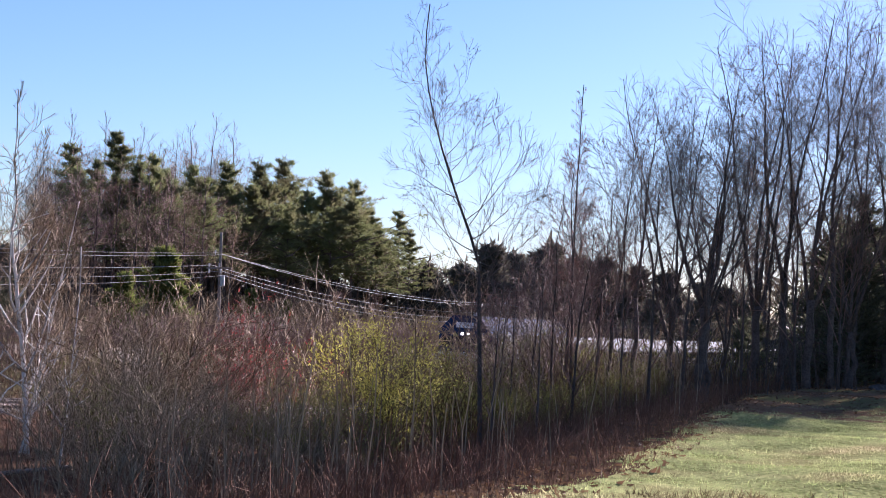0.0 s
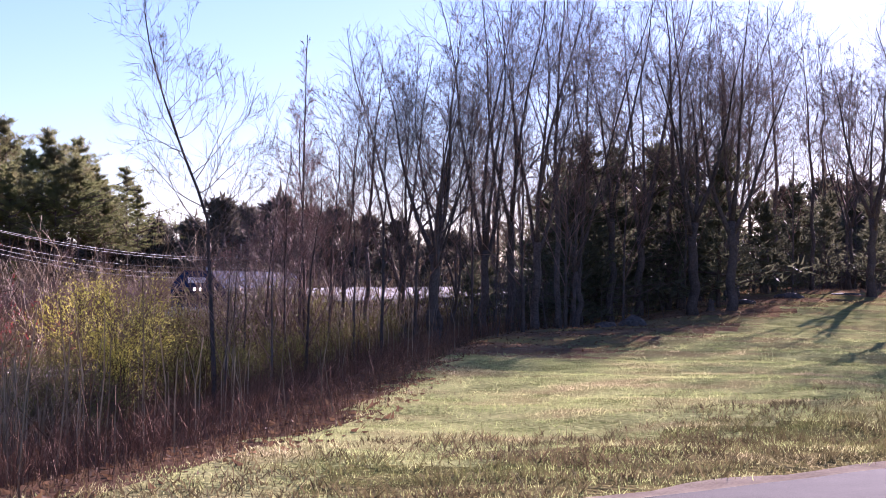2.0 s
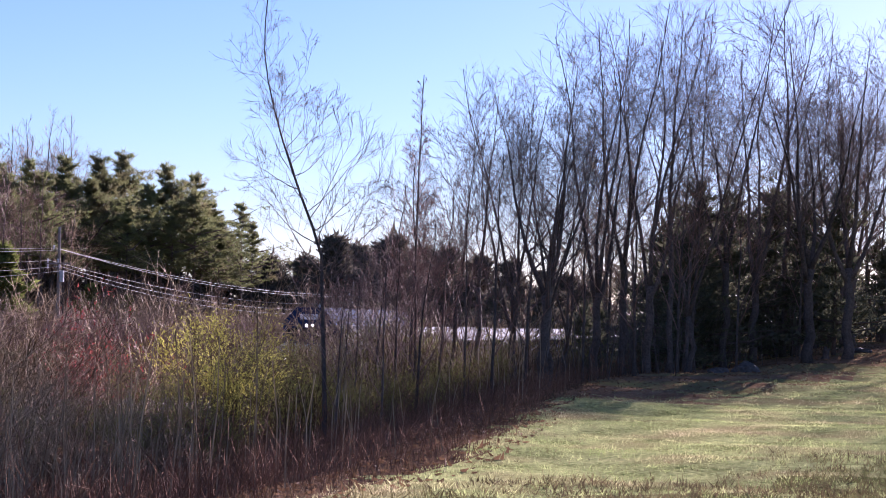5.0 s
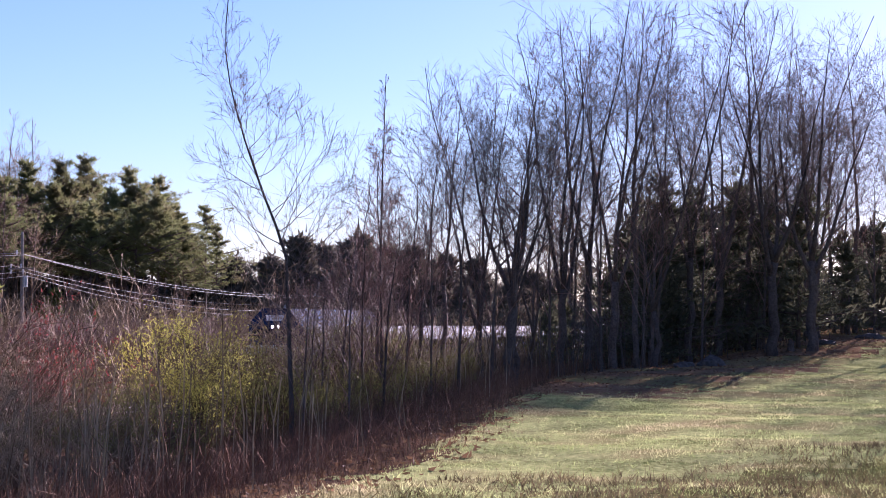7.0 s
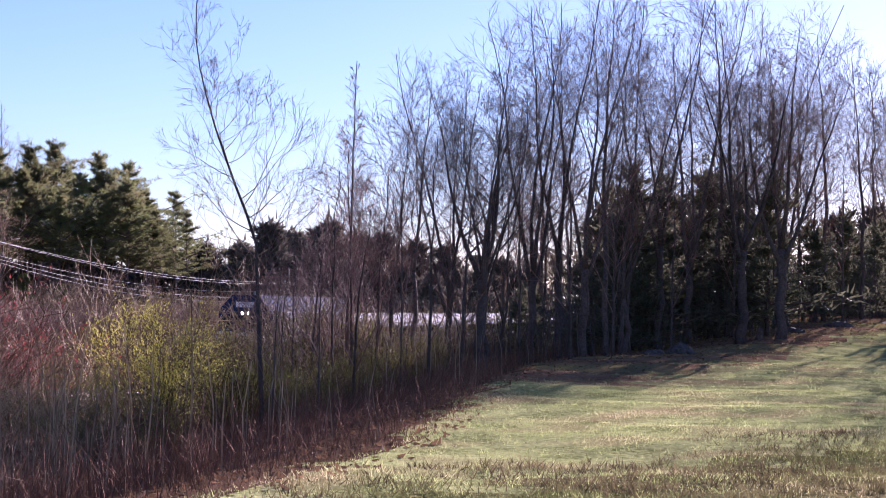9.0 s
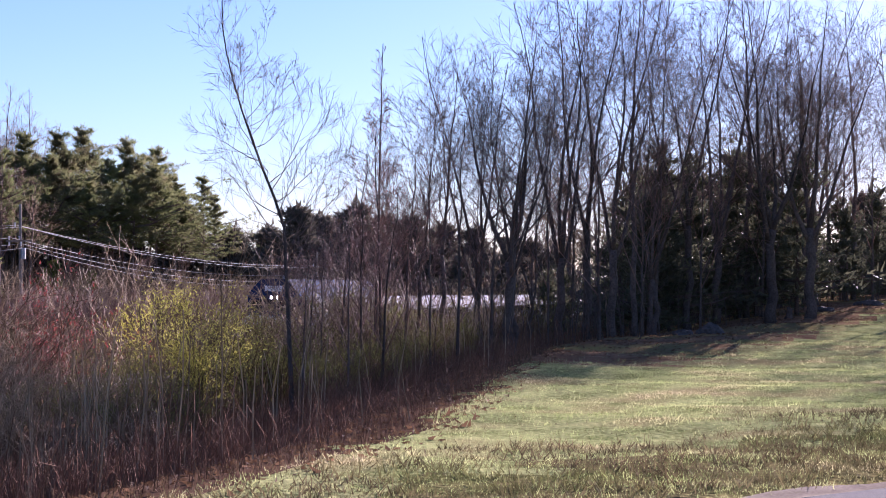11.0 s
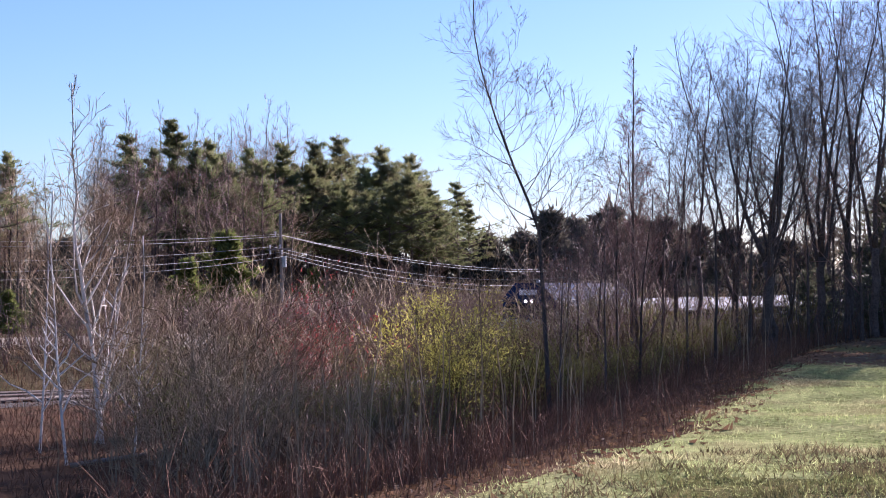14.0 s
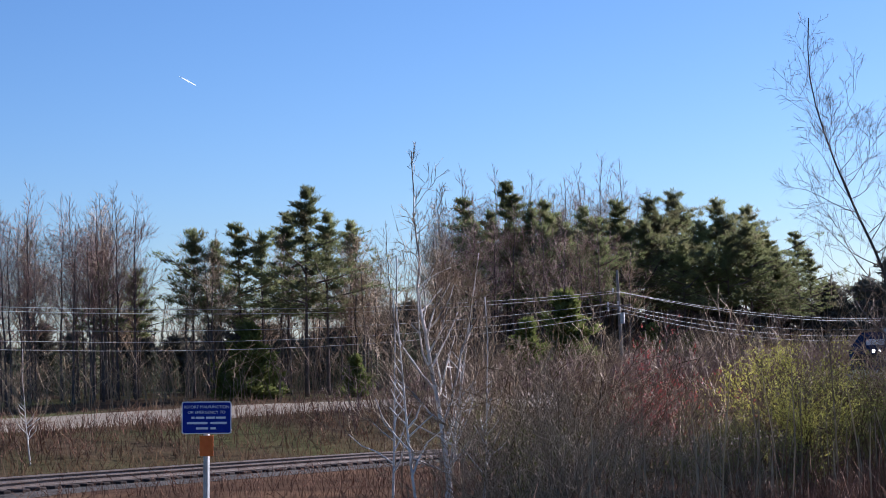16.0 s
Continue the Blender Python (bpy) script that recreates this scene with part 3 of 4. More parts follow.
for dz, side, sag in ((-1.5, -0.35, 0.9), (-1.62, 0.1, 1.05), (-2.4, -0.8, 1.1), (-2.8, 0.0, 1.3), (-3.1, 0.25, 1.45)):
    pts = []
    for (x0, y0, z0), (x1, y1, z1) in zip(POLES, POLES[1:]):
        for k in range(14):
            s = k / 14
            pts.append((x0 + (x1 - x0) * s + side * CT, y0 + (y1 - y0) * s - side * ST, z0 + (z1 - z0) * s + dz - sag * 4 * s * (1 - s)))
    pts.append((POLES[-1][0], POLES[-1][1], POLES[-1][2] + dz))
    tagged(part("cable", tube_mesh("cable", [(pts, [0.0155] * len(pts))], WIRE, 5)), "bright overhead cable strung between the poles", "cable", "overhead cables")


# ---- crossing sign ----
def words(txt, size, m, mat, parent, name="lettering"):
    cu = bpy.data.curves.new(name, "FONT")
    cu.body, cu.size, cu.align_x, cu.align_y, cu.extrude = txt, size, "CENTER", "CENTER", 0.0015
    tmp = bpy.data.objects.new(name, cu)
    me = bpy.data.meshes.new_from_object(tmp)
    bpy.data.objects.remove(tmp)
    me.materials.append(mat)
    return part(name, me, parent=parent, at=m)


def crossing_sign():
    x, y = spot(-21.65, 16.2)
    z = gz(x, y)
    t = thing("crossing_sign", "blue and white railway emergency sign on a steel post", "sign", at=pose(x, y, z, 0, 1.6, 19))
    zc = 1.6 - 0.0345 * 16.2 - z
    bm = bmesh.new()
    prism(bm, [(-0.03, -0.012), (-0.02, -0.016), (-0.006, 0.012), (0.006, 0.012), (0.02, -0.016), (0.03, -0.012), (0.012, 0.02), (-0.012, 0.02)], -0.3, zc + 0.12)
    bmesh.ops.rotate(bm, verts=bm.verts[:], cent=(0, 0, 0), matrix=Matrix.Rotation(radians(90), 3, "X"))
    part("post", bm, GALV, t)

    def plate(w, h, r):
        c = []
        for cx, cz, a0 in ((w / 2 - r, h / 2 - r, 0), (-w / 2 + r, h / 2 - r, 90), (-w / 2 + r, -h / 2 + r, 180), (w / 2 - r, -h / 2 + r, 270)):
            c += [(cx + r * math.cos(radians(a0 + k * 22.5)), cz + r * math.sin(radians(a0 + k * 22.5))) for k in range(5)]
        return c

    bm = prism(bmesh.new(), plate(0.457, 0.3, 0.02), -0.034, -0.03)
    board = part("board", bm, WHITE, t, "white-bordered sign plate", Matrix.Translation((0, 0, zc)))
    bm = prism(bmesh.new(), plate(0.437, 0.28, 0.014), -0.037, -0.0345)
    part("face", bm, SIGNBLUE, board, "blue reflective face")
    face = pose(0, -0.0385, 0, 90)
    for k, s in enumerate(("REPORT MALFUNCTION", "OR EMERGENCY TO", None, None, None)):
        zz = 0.098 - k * 0.049
        if s:
            words(s, 0.038, Matrix.Translation((0, 0, zz)) @ face, WHITE, board)
        else:
            for w, cx in ((((0.03, -0.125), (0.08, -0.06), (0.08, 0.035), (0.09, 0.13)), ((0.19, -0.085), (0.15, 0.11)), ((0.11, -0.04), (0.05, 0.06)))[k - 2]):
                part("bar", box(bmesh.new(), (w, 0.002, 0.02), (cx, -0.0385, zz)), WHITE, board, "illegible white lettering")
    bm = box(bmesh.new(), (0.125, 0.012, 0.19), (0, -0.03, zc - 0.26), 0.004)
    part("marker_plate", bm, ORANGE, t, "plain orange marker plate")


crossing_sign()


# ---- train ----
def truck(t, y, wheels=2, base=2.74, r=0.5):
    bm = bmesh.new()
    for sx in (-1.02, 1.02):
        box(bm, (0.14, base + 1.1, 0.3), (sx, y, 0.72), 0.04)
        for k in range(wheels):
            box(bm, (0.22, 0.42, 0.36), (sx * 1.06, y + (k - (wheels - 1) / 2) * base, 0.55), 0.04)
    box(bm, (2.0, 0.5, 0.28), (0, y, 0.75), 0.03)
    f = part("truck", bm, BLACK, t, "black wheel truck")
    for k in range(wheels):
        for sx in (-0.75, 0.75):
            yy = y + (k - (wheels - 1) / 2) * base
            bm = bmesh.new()
            rod(bm, (sx - 0.065, yy, r), (sx + 0.065, yy, r), r, r, 24)
            rod(bm, (sx - 0.1 * (1 if sx > 0 else -1), yy, r), (sx, yy, r), r + 0.03, r + 0.03, 24)
            part("wheel", bm, STEEL, f)


def locomotive():
    q0 = 88.0
    x, y = xy(TRACK_P, q0)
    t = thing("locomotive", "blue and silver passenger locomotive with lit headlights on the track", "locomotive", at=pose(x, y, float(track_z(q0)), 0, 0, -TURN))
    L = 17.1
    part("underframe", box(bmesh.new(), (2.9, L - 0.6, 0.4), (0, L / 2, 1.2), 0.04), BLACK, t)
    part("fuel_tank", box(bmesh.new(), (2.6, 4.6, 0.75), (0, L / 2, 0.68), 0.12), BLACK, t, "black fuel tank under the frame")
    w = 1.55
    body = prism(bmesh.new(), [(-w, 1.35), (w, 1.35), (w, 3.7), (-w, 3.7)], 2.9, L - 0.35)
    part("hood", body, SILVER, t, "ribbed silver engine hood")
    part("roof", prism(bmesh.new(), [(-w - 0.02, 3.7), (w + 0.02, 3.7), (0.72, 4.62), (-0.72, 4.62)], 0.75, L - 0.3), LOCOBLUE, t, "sloping blue roof")
    cab = bmesh.new()
    prism(cab, [(-w, 1.35), (w, 1.35), (w, 3.696), (-w, 3.696)], 1.15, 2.896)
    part("cab", cab, SILVER, t)
    part("cab_front", prism(bmesh.new(), [(-w, 2.62), (w, 2.62), (w, 3.69), (-w, 3.69)], 0.95, 1.146), LOCOBLUE, t, "dark blue cab front")
    nose = bmesh.new()
    prism(nose, [(-w, 1.35), (w, 1.35), (w, 2.5), (1.35, 2.62), (-1.35, 2.62), (-w, 2.5)], 0.25, 1.146)
    for v in nose.verts:
        if v.co.y < 0.3 and v.co.z > 2.3:
            v.co.y += 0.25
    part("nose", nose, SILVER, t, "silver-blue short nose")
    part("pilot", prism(bmesh.new(), [(-1.45, 0.3), (1.45, 0.3), (1.5, 1.3), (-1.5, 1.3)], -0.15, 0.2), LOCOBLUE, t, "blue plough under the nose")
    part("coupler", box(bmesh.new(), (0.3, 0.7, 0.3), (0, -0.4, 0.9), 0.05), BLACK, t)
    for cx in (-1.05, -0.35, 0.35, 1.05):
        part("windshield", box(bmesh.new(), (0.58, 0.03, 0.62), (cx, 0.94, 3.18), 0.03), GLASS, t)
    for sx in (-1, 1):
        for cy in (1.62, 2.3):
            wd = part("side_window", box(bmesh.new(), (0.03, 0.56, 0.72), (sx * (w + 0.008), cy, 3.15), 0.03), GLASS, t)
            part("window_frame", box(bmesh.new(), (0.02, 0.64, 0.06), (sx * (w + 0.02), cy, 2.76), 0.005), BLACK, wd)
        for k in range(10):
            part("rib", box(bmesh.new(), (0.05, 0.07, 2.2), (sx * (w + 0.01), 3.4 + k * 1.4, 2.5), 0.01), SILVER, t)
        part("grille", box(bmesh.new(), (0.03, 1.2, 1.5), (sx * (w + 0.005), 7.7, 2.75), 0.01), BLACK, t, "dark radiator grille")
        part("grille", box(bmesh.new(), (0.03, 2.0, 0.7), (sx * (w + 0.005), 12.0, 3.2), 0.01), BLACK, t, "dark radiator grille")
        part("eave_trim", box(bmesh.new(), (0.05, L - 1.2, 0.06), (sx * (w + 0.03), L / 2 + 0.1, 3.67), 0.01), SILVER, t)
        for cy in (0.35, 2.75):
            part("handrail", rod(bmesh.new(), (sx * (w + 0.08), cy, 1.3), (sx * (w + 0.08), cy, 2.5), 0.02), GALV, t)
        for k in range(3):
            part("step", box(bmesh.new(), (0.3, 0.5, 0.04), (sx * (w - 0.1), 0.55, 0.45 + k * 0.3), 0.01), BLACK, t)
    words("90213", 0.5, Matrix.Translation((w + 0.012, 2.0, 2.35)) @ pose(0, 0, 0, 90, 0, 90), BLACK, t, "number")
    words("90213", 0.5, Matrix.Translation((-w - 0.012, 2.0, 2.35)) @ pose(0, 0, 0, 90, 0, -90), BLACK, t, "number")
    part("number_board", box(bmesh.new(), (1.0, 0.05, 0.3), (0, 0.72, 4.1), 0.02), WHITE, t, "pale number board")
    for cx, cz in ((-0.17, 3.62), (0.17, 3.62), (-1.1, 1.75), (1.1, 1.75)):
        bm = rod(bmesh.new(), (cx, 0.85 if cz > 3 else 0.12, cz), (cx, 0.93 if cz > 3 else 0.24, cz), 0.1, 0.1, 16)
        lamp = part("headlight_housing", bm, BLACK, t)
        yy = 0.845 if cz > 3 else 0.115
        part("headlight", rod(bmesh.new(), (cx, yy - 0.01, cz), (cx, yy, cz), 0.085, 0.085, 16), LENSMAT, lamp, "lit white headlight")
    for k in range(3):
        part("roof_fan", rod(bmesh.new(), (0, 8.5 + k * 2.1, 4.62), (0, 8.5 + k * 2.1, 4.76), 0.55, 0.55, 20), BLACK, t)
    part("horn", rod(bmesh.new(), (0.3, 2.0, 4.7), (0.3, 1.5, 4.72), 0.04, 0.1, 10), GALV, t)
    truck(t, 3.6)
    truck(t, 13.5)


locomotive()


def coach():
    L = 25.5
    t = thing("passenger_coach", "fluted stainless-steel passenger coach coupled behind the locomotive", "railway coach", "passenger coaches")
    out = []
    for k in range(13):
        a = radians(-8 + k * 196 / 12)
        out.append((1.55 * math.cos(a), 2.75 + 1.12 * math.sin(a)))
    out += [(-1.42, 1.1), (1.42, 1.1)]
    part("shell", prism(bmesh.new(), out, 0, L), STAINLESS, t, "rounded stainless-steel shell")
    for sx in (-1, 1):
        for k in range(8):
            part("flute", box(bmesh.new(), (0.03, L - 0.4, 0.045), (sx * (1.455 + 0.011 * k), L / 2, 1.25 + k * 0.12), 0.008), STAINLESS, t)
        for k in range(13):
            part("window", box(bmesh.new(), (0.03, 1.25, 0.52), (sx * 1.555, 2.7 + k * 1.68, 2.75), 0.05), GLASS, t)
        part("stripe", box(bmesh.new(), (0.02, L - 0.3, 0.1), (sx * 1.553, L / 2, 2.4), 0.002), LOCOBLUE, t, "blue stripe under the windows")
        part("door", box(bmesh.new(), (0.03, 0.9, 1.95), (sx * 1.53, 0.9, 2.15), 0.02), STAINLESS, t)
    part("underframe", box(bmesh.new(), (2.5, L - 1, 0.55), (0, L / 2, 0.95), 0.05), BLACK, t)
    part("diaphragm", box(bmesh.new(), (1.3, 0.9, 2.3), (0, -0.3, 2.3), 0.05), BLACK, t)
    truck(t, 3.4)
    truck(t, L - 3.4)
    return t


_c = coach()
for k in range(4):
    q = 106.0 + k * 26.3
    x, y = xy(TRACK_P, q)
    m_ = pose(x, y, float(track_z(q)), 0, 0, -TURN)
    if k == 0:
        _c.matrix_basis = m_
    else:
        copy_thing(_c, m_)


# ---- woods ----
R = random.Random(11)
leaning = bare_tree("leaning_birch", "tall slender leaning birch with fine bare twigs in the brush", 21, 9.4, 0.058, limbs=40, fork=0.3, angle=(40, 72), reach=0.3, thick=0.42, up=0.13, wild=0.11,
                    kids=(0, 3, 4, 4), bend=0.0, curve=([0, 0.08, 0.45, 0.557, 0.663, 0.735, 0.818, 0.89, 0.976, 1], [0.0, 0.0, -0.2, -0.62, -1.0, -1.22, -1.42, -1.52, -1.5, -1.47]), rmin=0.003, twig=DARKTWIG, spread=(28, 58))
plant(leaning, *spot(1.42, 35), first=True)
white = bare_tree("white_birch", "pale-barked young birch with white crooked trunk and bare twigs", 34, 7.2, 0.06, taper=1.1, stems=2, limbs=28, fork=0.12, angle=(26, 56), reach=0.36, up=0.09, wild=0.17, thick=0.62, limb=BIRCH,
                  kids=(0, 2, 3, 4), bark=BIRCH, twig=PALETWIG, bend=0.02, curve=([0, 0.105, 0.28, 0.41, 0.52, 0.6, 0.69, 0.8, 0.89, 1], [0.0, -0.06, -0.18, -0.35, -0.43, -0.57, -0.46, -0.56, -0.54, -0.56]), rmin=0.005, spread=(25, 55))
plant(white, *spot(-13.3, 34), first=True)
white2 = bare_tree("white_birch", "thin pale birch sapling beside a larger birch", 35, 4.8, 0.03, limbs=20, fork=0.2, angle=(28, 58), reach=0.32, wild=0.17, kids=(0, 3, 3, 4),
                   bark=BIRCH, twig=PALETWIG, limb=BIRCH, thick=0.9, bend=0.0, curve=([0, 0.2, 0.4, 0.6, 0.8, 1], [0, -0.1, -0.18, -0.23, -0.3, -0.26]), rmin=0.005, top=2, spread=(25, 55))
plant(white2, *spot(-14.4, 29.5), first=True)
plant(white2, *spot(-12.3, 31), 150, 0.85)
plant(white2, *spot(-15.3, 32), 250, 0.9)
plant(white2, *spot(-26.9, 50), 40, 0.72)

poplar = bare_tree("slender_poplar", "tall narrow bare poplar with short upswept twigs", 37, 11.0, 0.075, limbs=60, fork=0.3, angle=(22, 48), reach=0.15, up=0.12, wild=0.12, kids=(0, 3, 4, 4), rmin=0.0045,
                   twig=REDTWIG, bend=0.03, thick=0.4, spread=(24, 50), buds=(REDBUD, 300, 0.025))
plant(poplar, *spot(4.15, 50), first=True, tall=0.98)

LBL = "bare grey-barked hardwood at the edge of the woods"
KINDS = [hardwood("hardwood_tree", LBL, 40 + k, h, r, f, ld, op, lm, rc)
         for k, (h, r, f, ld, op, lm, rc) in enumerate(((11.0, 0.12, 0.3, 3, (9, 22), 8, 0.29), (12.0, 0.15, 0.24, 4, (10, 26), 7, 0.28), (10.0, 0.085, 0.4, 1, (0, 4), 17, 0.32), (11.5, 0.1, 0.16, 3, (7, 19), 8, 0.26)))]
SLIM = [bare_tree("young_hardwood", "slender bare young hardwood with reddish twigs", 60 + k, h, 0.055, limbs=17, fork=0.2, angle=(22, 48), reach=0.42, up=0.06, wild=0.1, kids=(0, 4, 5, 5),
                  twig=REDTWIG, rmin=0.005, bend=0.1, top=2, spread=(24, 50), buds=(REDBUD, 260, 0.025)) for k, h in enumerate((7.0, 8.0, 6.0))]
FARK = [bare_tree("distant_hardwood", "bare hardwood in the far woods", 70 + k, h, 0.1, limbs=24, fork=0.28, angle=(22, 52), reach=0.36, up=0.07, wild=0.12, kids=(0, 4, 5, 5), rmin=0.009, spread=(24, 52),
                  twig=tw, top=2, group="far bare trees") for k, (h, tw) in enumerate(((11.0, TWIG), (12.5, REDTWIG), (9.5, PALETWIG)))]
used = set()


def put(kind, az, d, tall, turn=None, base=None, tilt=(0, 0)):
    """tall: metres above the ground."""
    x, y = spot(az, d)
    first = kind.name not in used
    used.add(kind.name)
    plant(kind, x, y, R.uniform(0, 360) if turn is None else turn, tall / base, first=first, tilt=tilt)


B = {KINDS[0].name: 11.0, KINDS[1].name: 12.0, KINDS[2].name: 10.0, KINDS[3].name: 11.5, SLIM[0].name: 7.8, SLIM[1].name: 8.9, SLIM[2].name: 6.7,
     FARK[0].name: 11.0, FARK[1].name: 12.5, FARK[2].name: 9.5}


def tree(kind, az, d, tan_top):
    x, y = spot(az, d)
    if az < -13.4:
        tan_top -= 0.006
    put(kind, az, d, 1.6 + tan_top * d - gz(x, y), base=B[kind.name])


# the wood's edge behind the lawn, named trees first
for k, az, d, tt in ((2, 5.6, 47, 0.115), (2, 6.4, 45, 0.135), (1, 7.6, 46, 0.152), (0, 8.75, 44, 0.145), (3, 9.3, 47, 0.140), (1, 10.3, 50, 0.192), (0, 11.2, 52, 0.195),
                     (1, 12.0, 54, 0.196), (2, 12.7, 55, 0.185), (3, 13.4, 56, 0.198), (0, 14.5, 60, 0.190), (1, 15.4, 64, 0.184), (2, 16.4, 66, 0.186), (3, 17.4, 70, 0.184), (1, 18.6, 74, 0.168),
                     (2, 19.8, 80, 0.160), (2, 21.0, 82, 0.146), (0, 22.2, 90, 0.120), (1, 23.6, 92, 0.120), (0, 25.2, 88, 0.130), (1, 27.0, 84, 0.150), (2, 28.5, 78, 0.140), (0, 31, 80, 0.140)):
    tree(KINDS[k], az, d, tt)
for az, d, tt in ((2.4, 42, 0.06), (3.0, 44, 0.08), (3.7, 43, 0.095), (4.3, 46, 0.11), (5.1, 44, 0.1), (6.0, 42, 0.09), (6.9, 41, 0.115), (2.0, 38, 0.05), (8.0, 43, 0.1), (9.9, 46, 0.12), (11.6, 50, 0.13),
                  (13.0, 53, 0.12), (14.9, 58, 0.12), (16.9, 64, 0.11), (18.2, 70, 0.12), (20.4, 78, 0.11), (1.8, 33, 0.045), (3.3, 34, 0.06), (4.4, 38, 0.075)):
    tree(SLIM[R.randrange(3)], az, d, tt * R.uniform(0.94, 1.06))
oak = hardwood("oak_tree", "dark thick-trunked bare oak with spreading limbs", 49, 10.0, 0.17, 0.3, 4, (14, 34), 8, 0.32)
B[oak.name] = 10.0
for az, d, tt in ((8.6, 43.5, 0.155), (18.4, 62, 0.165), (17.2, 60, 0.17), (24.7, 65, 0.18), (25.6, 62, 0.17), (29.3, 50, 0.2), (22.9, 76, 0.15)):
    tree(oak, az, d, tt)
# the depth of the wood
for k in range(20):
    az = R.uniform(9, 30)
    d = max(wood_d(az), 50) + 6 + 45 * R.random()
    tree(FARK[R.randrange(2)], az, d, R.uniform(0.09, 0.145))

pine_a = conifer("white_pine", "tall dark-green white pine with a rounded crown", 81, 15, 0.18, 0.47, 0.33, 15, 6, size=0.42, tip=0.12, clump=11, gaps=0.25, layer=0.2)
pine_b = conifer("white_pine", "tall white pine with layered, uneven branches", 82, 15, 0.17, 0.44, 0.27, 13, 5, size=0.42, gaps=0.3, tip=0.12, clump=11, layer=0.4)
pine_c = conifer("white_pine", "thin pine with a sparse crown and long bare trunk", 83, 13, 0.13, 0.48, 0.27, 11, 5, size=0.42, gaps=0.25, tip=0.12, clump=10, layer=0.4)
pine_d = conifer("dark_hemlock", "dense dark evergreen inside the woods", 84, 8, 0.13, 0.1, 0.4, 9, 7, leafy=DARKNEEDLE, size=0.56, tip=0.15, clump=3, droop=0.05, gaps=0.3, group="dark evergreens")
pine_e = conifer("broad_pine", "broad dense pine with a rounded top on the far hill", 85, 9, 0.2, 0.06, 0.55, 12, 8, leafy=HAZYNEEDLE, size=1.0, clump=3, layer=0.0, gaps=0.05, group="hill pines")
cedar = conifer("cedar_bush", "bushy bright-green young pine beside the gravel yard", 86, 4, 0.08, 0.03, 0.42, 13, 7, leafy=CEDAR, size=0.34, clump=10, group="young evergreens")
B.update({pine_a.name: 15, pine_b.name: 15, pine_c.name: 13, pine_d.name: 8, pine_e.name: 9, cedar.name: 4})

for k, az, d, tt in ((0, -6.35, 140, 0.083), (0, -5.6, 150, 0.0855), (0, -4.2, 142, 0.08), (0, -3.35, 146, 0.0755), (1, -2.5, 150, 0.062), (1, -1.55, 148, 0.061), (1, -7.2, 150, 0.07),
                     (0, -5.0, 156, 0.07), (0, -3.8, 158, 0.07), (0, -2.9, 140, 0.06), (1, -8.4, 146, 0.08), (1, -9.3, 150, 0.077), (1, -10.9, 140, 0.096), (1, -12.4, 145, 0.088), (0, -6.9, 158, 0.06),
                     (0, -6.0, 136, 0.058), (0, -4.6, 134, 0.055), (1, -11.7, 150, 0.08), (0, -7.7, 140, 0.06), (2, -10.2, 138, 0.08), (2, -9.8, 130, 0.07), (0, -1.9, 160, 0.045), (0, -0.9, 175, 0.03), (0, -6.6, 130, 0.07), (0, -5.9, 140, 0.072), (0, -5.3, 130, 0.06), (0, -4.5, 138, 0.068), (0, -3.9, 134, 0.06),
                     (0, -3.1, 136, 0.066), (0, -2.3, 140, 0.05), (1, -1.2, 140, 0.05), (0, -8.9, 150, 0.062), (0, -10.0, 150, 0.06), (0, -7.3, 128, 0.082), (0, -8.0, 134, 0.072), (0, -9.0, 138, 0.07), (1, -9.8, 140, 0.085), (0, -11.2, 138, 0.07), (1, -12.2, 132, 0.075), (0, -10.6, 146, 0.068)):
    d += 30 if az > -8 else 12
    kd = (pine_a, pine_b, pine_c)[k]
    tree(kd, az, d, tt - 0.001)
for az, d, tt in ((-21.6, 100, 0.082), (-20.9, 104, 0.075), (-20.0, 102, 0.085), (-19.3, 100, 0.08), (-17.9, 96, 0.105), (-17.2, 98, 0.09), (-18.5, 104, 0.09), (-23.4, 102, 0.06), (-16.4, 104, 0.085), (-24.6, 100, 0.065)):
    tree(pine_b if tt > 0.083 else pine_c, az, d, tt - 0.003)
for az, d, tt in ((-19.75, 95, 0.024), (-19.1, 96, 0.006), (-20.6, 94, 0.002), (-16.3, 93, 0.004), (-6.4, 150, 0.01), (-10.5, 115, 0.015), (-9.2, 128, 0.03), (-5.2, 152, 0.005)):
    tree(cedar, az, d, tt)
# dark evergreens under and behind the hardwoods
for k in range(90):
    az = R.uniform(9.5, 30)
    d = wood_d(az) + 7 + 34 * R.random()
    tree(pine_d, az, d, R.uniform(0.025, 0.085) if 12 < az < 18 else R.uniform(0.02, 0.06) if az >= 18 else R.uniform(-0.012, 0.015))
for az, tt in ((17.3, 0.045), (19.6, 0.045), (23.0, 0.05)):
    tree(pine_d, az, wood_d(az) + 3.5, tt)
for az, d, tt in ((18.0, 64, 0.075), (16.7, 66, 0.065), (14.4, 66, 0.075), (13.6, 64, 0.05)):
    tree(pine_d, az, d, tt)
for k in range(44):
    tree(pine_d, -29.5 + k * 0.36 + R.uniform(-0.2, 0.2), R.uniform(104, 122), R.uniform(-0.004, 0.02))
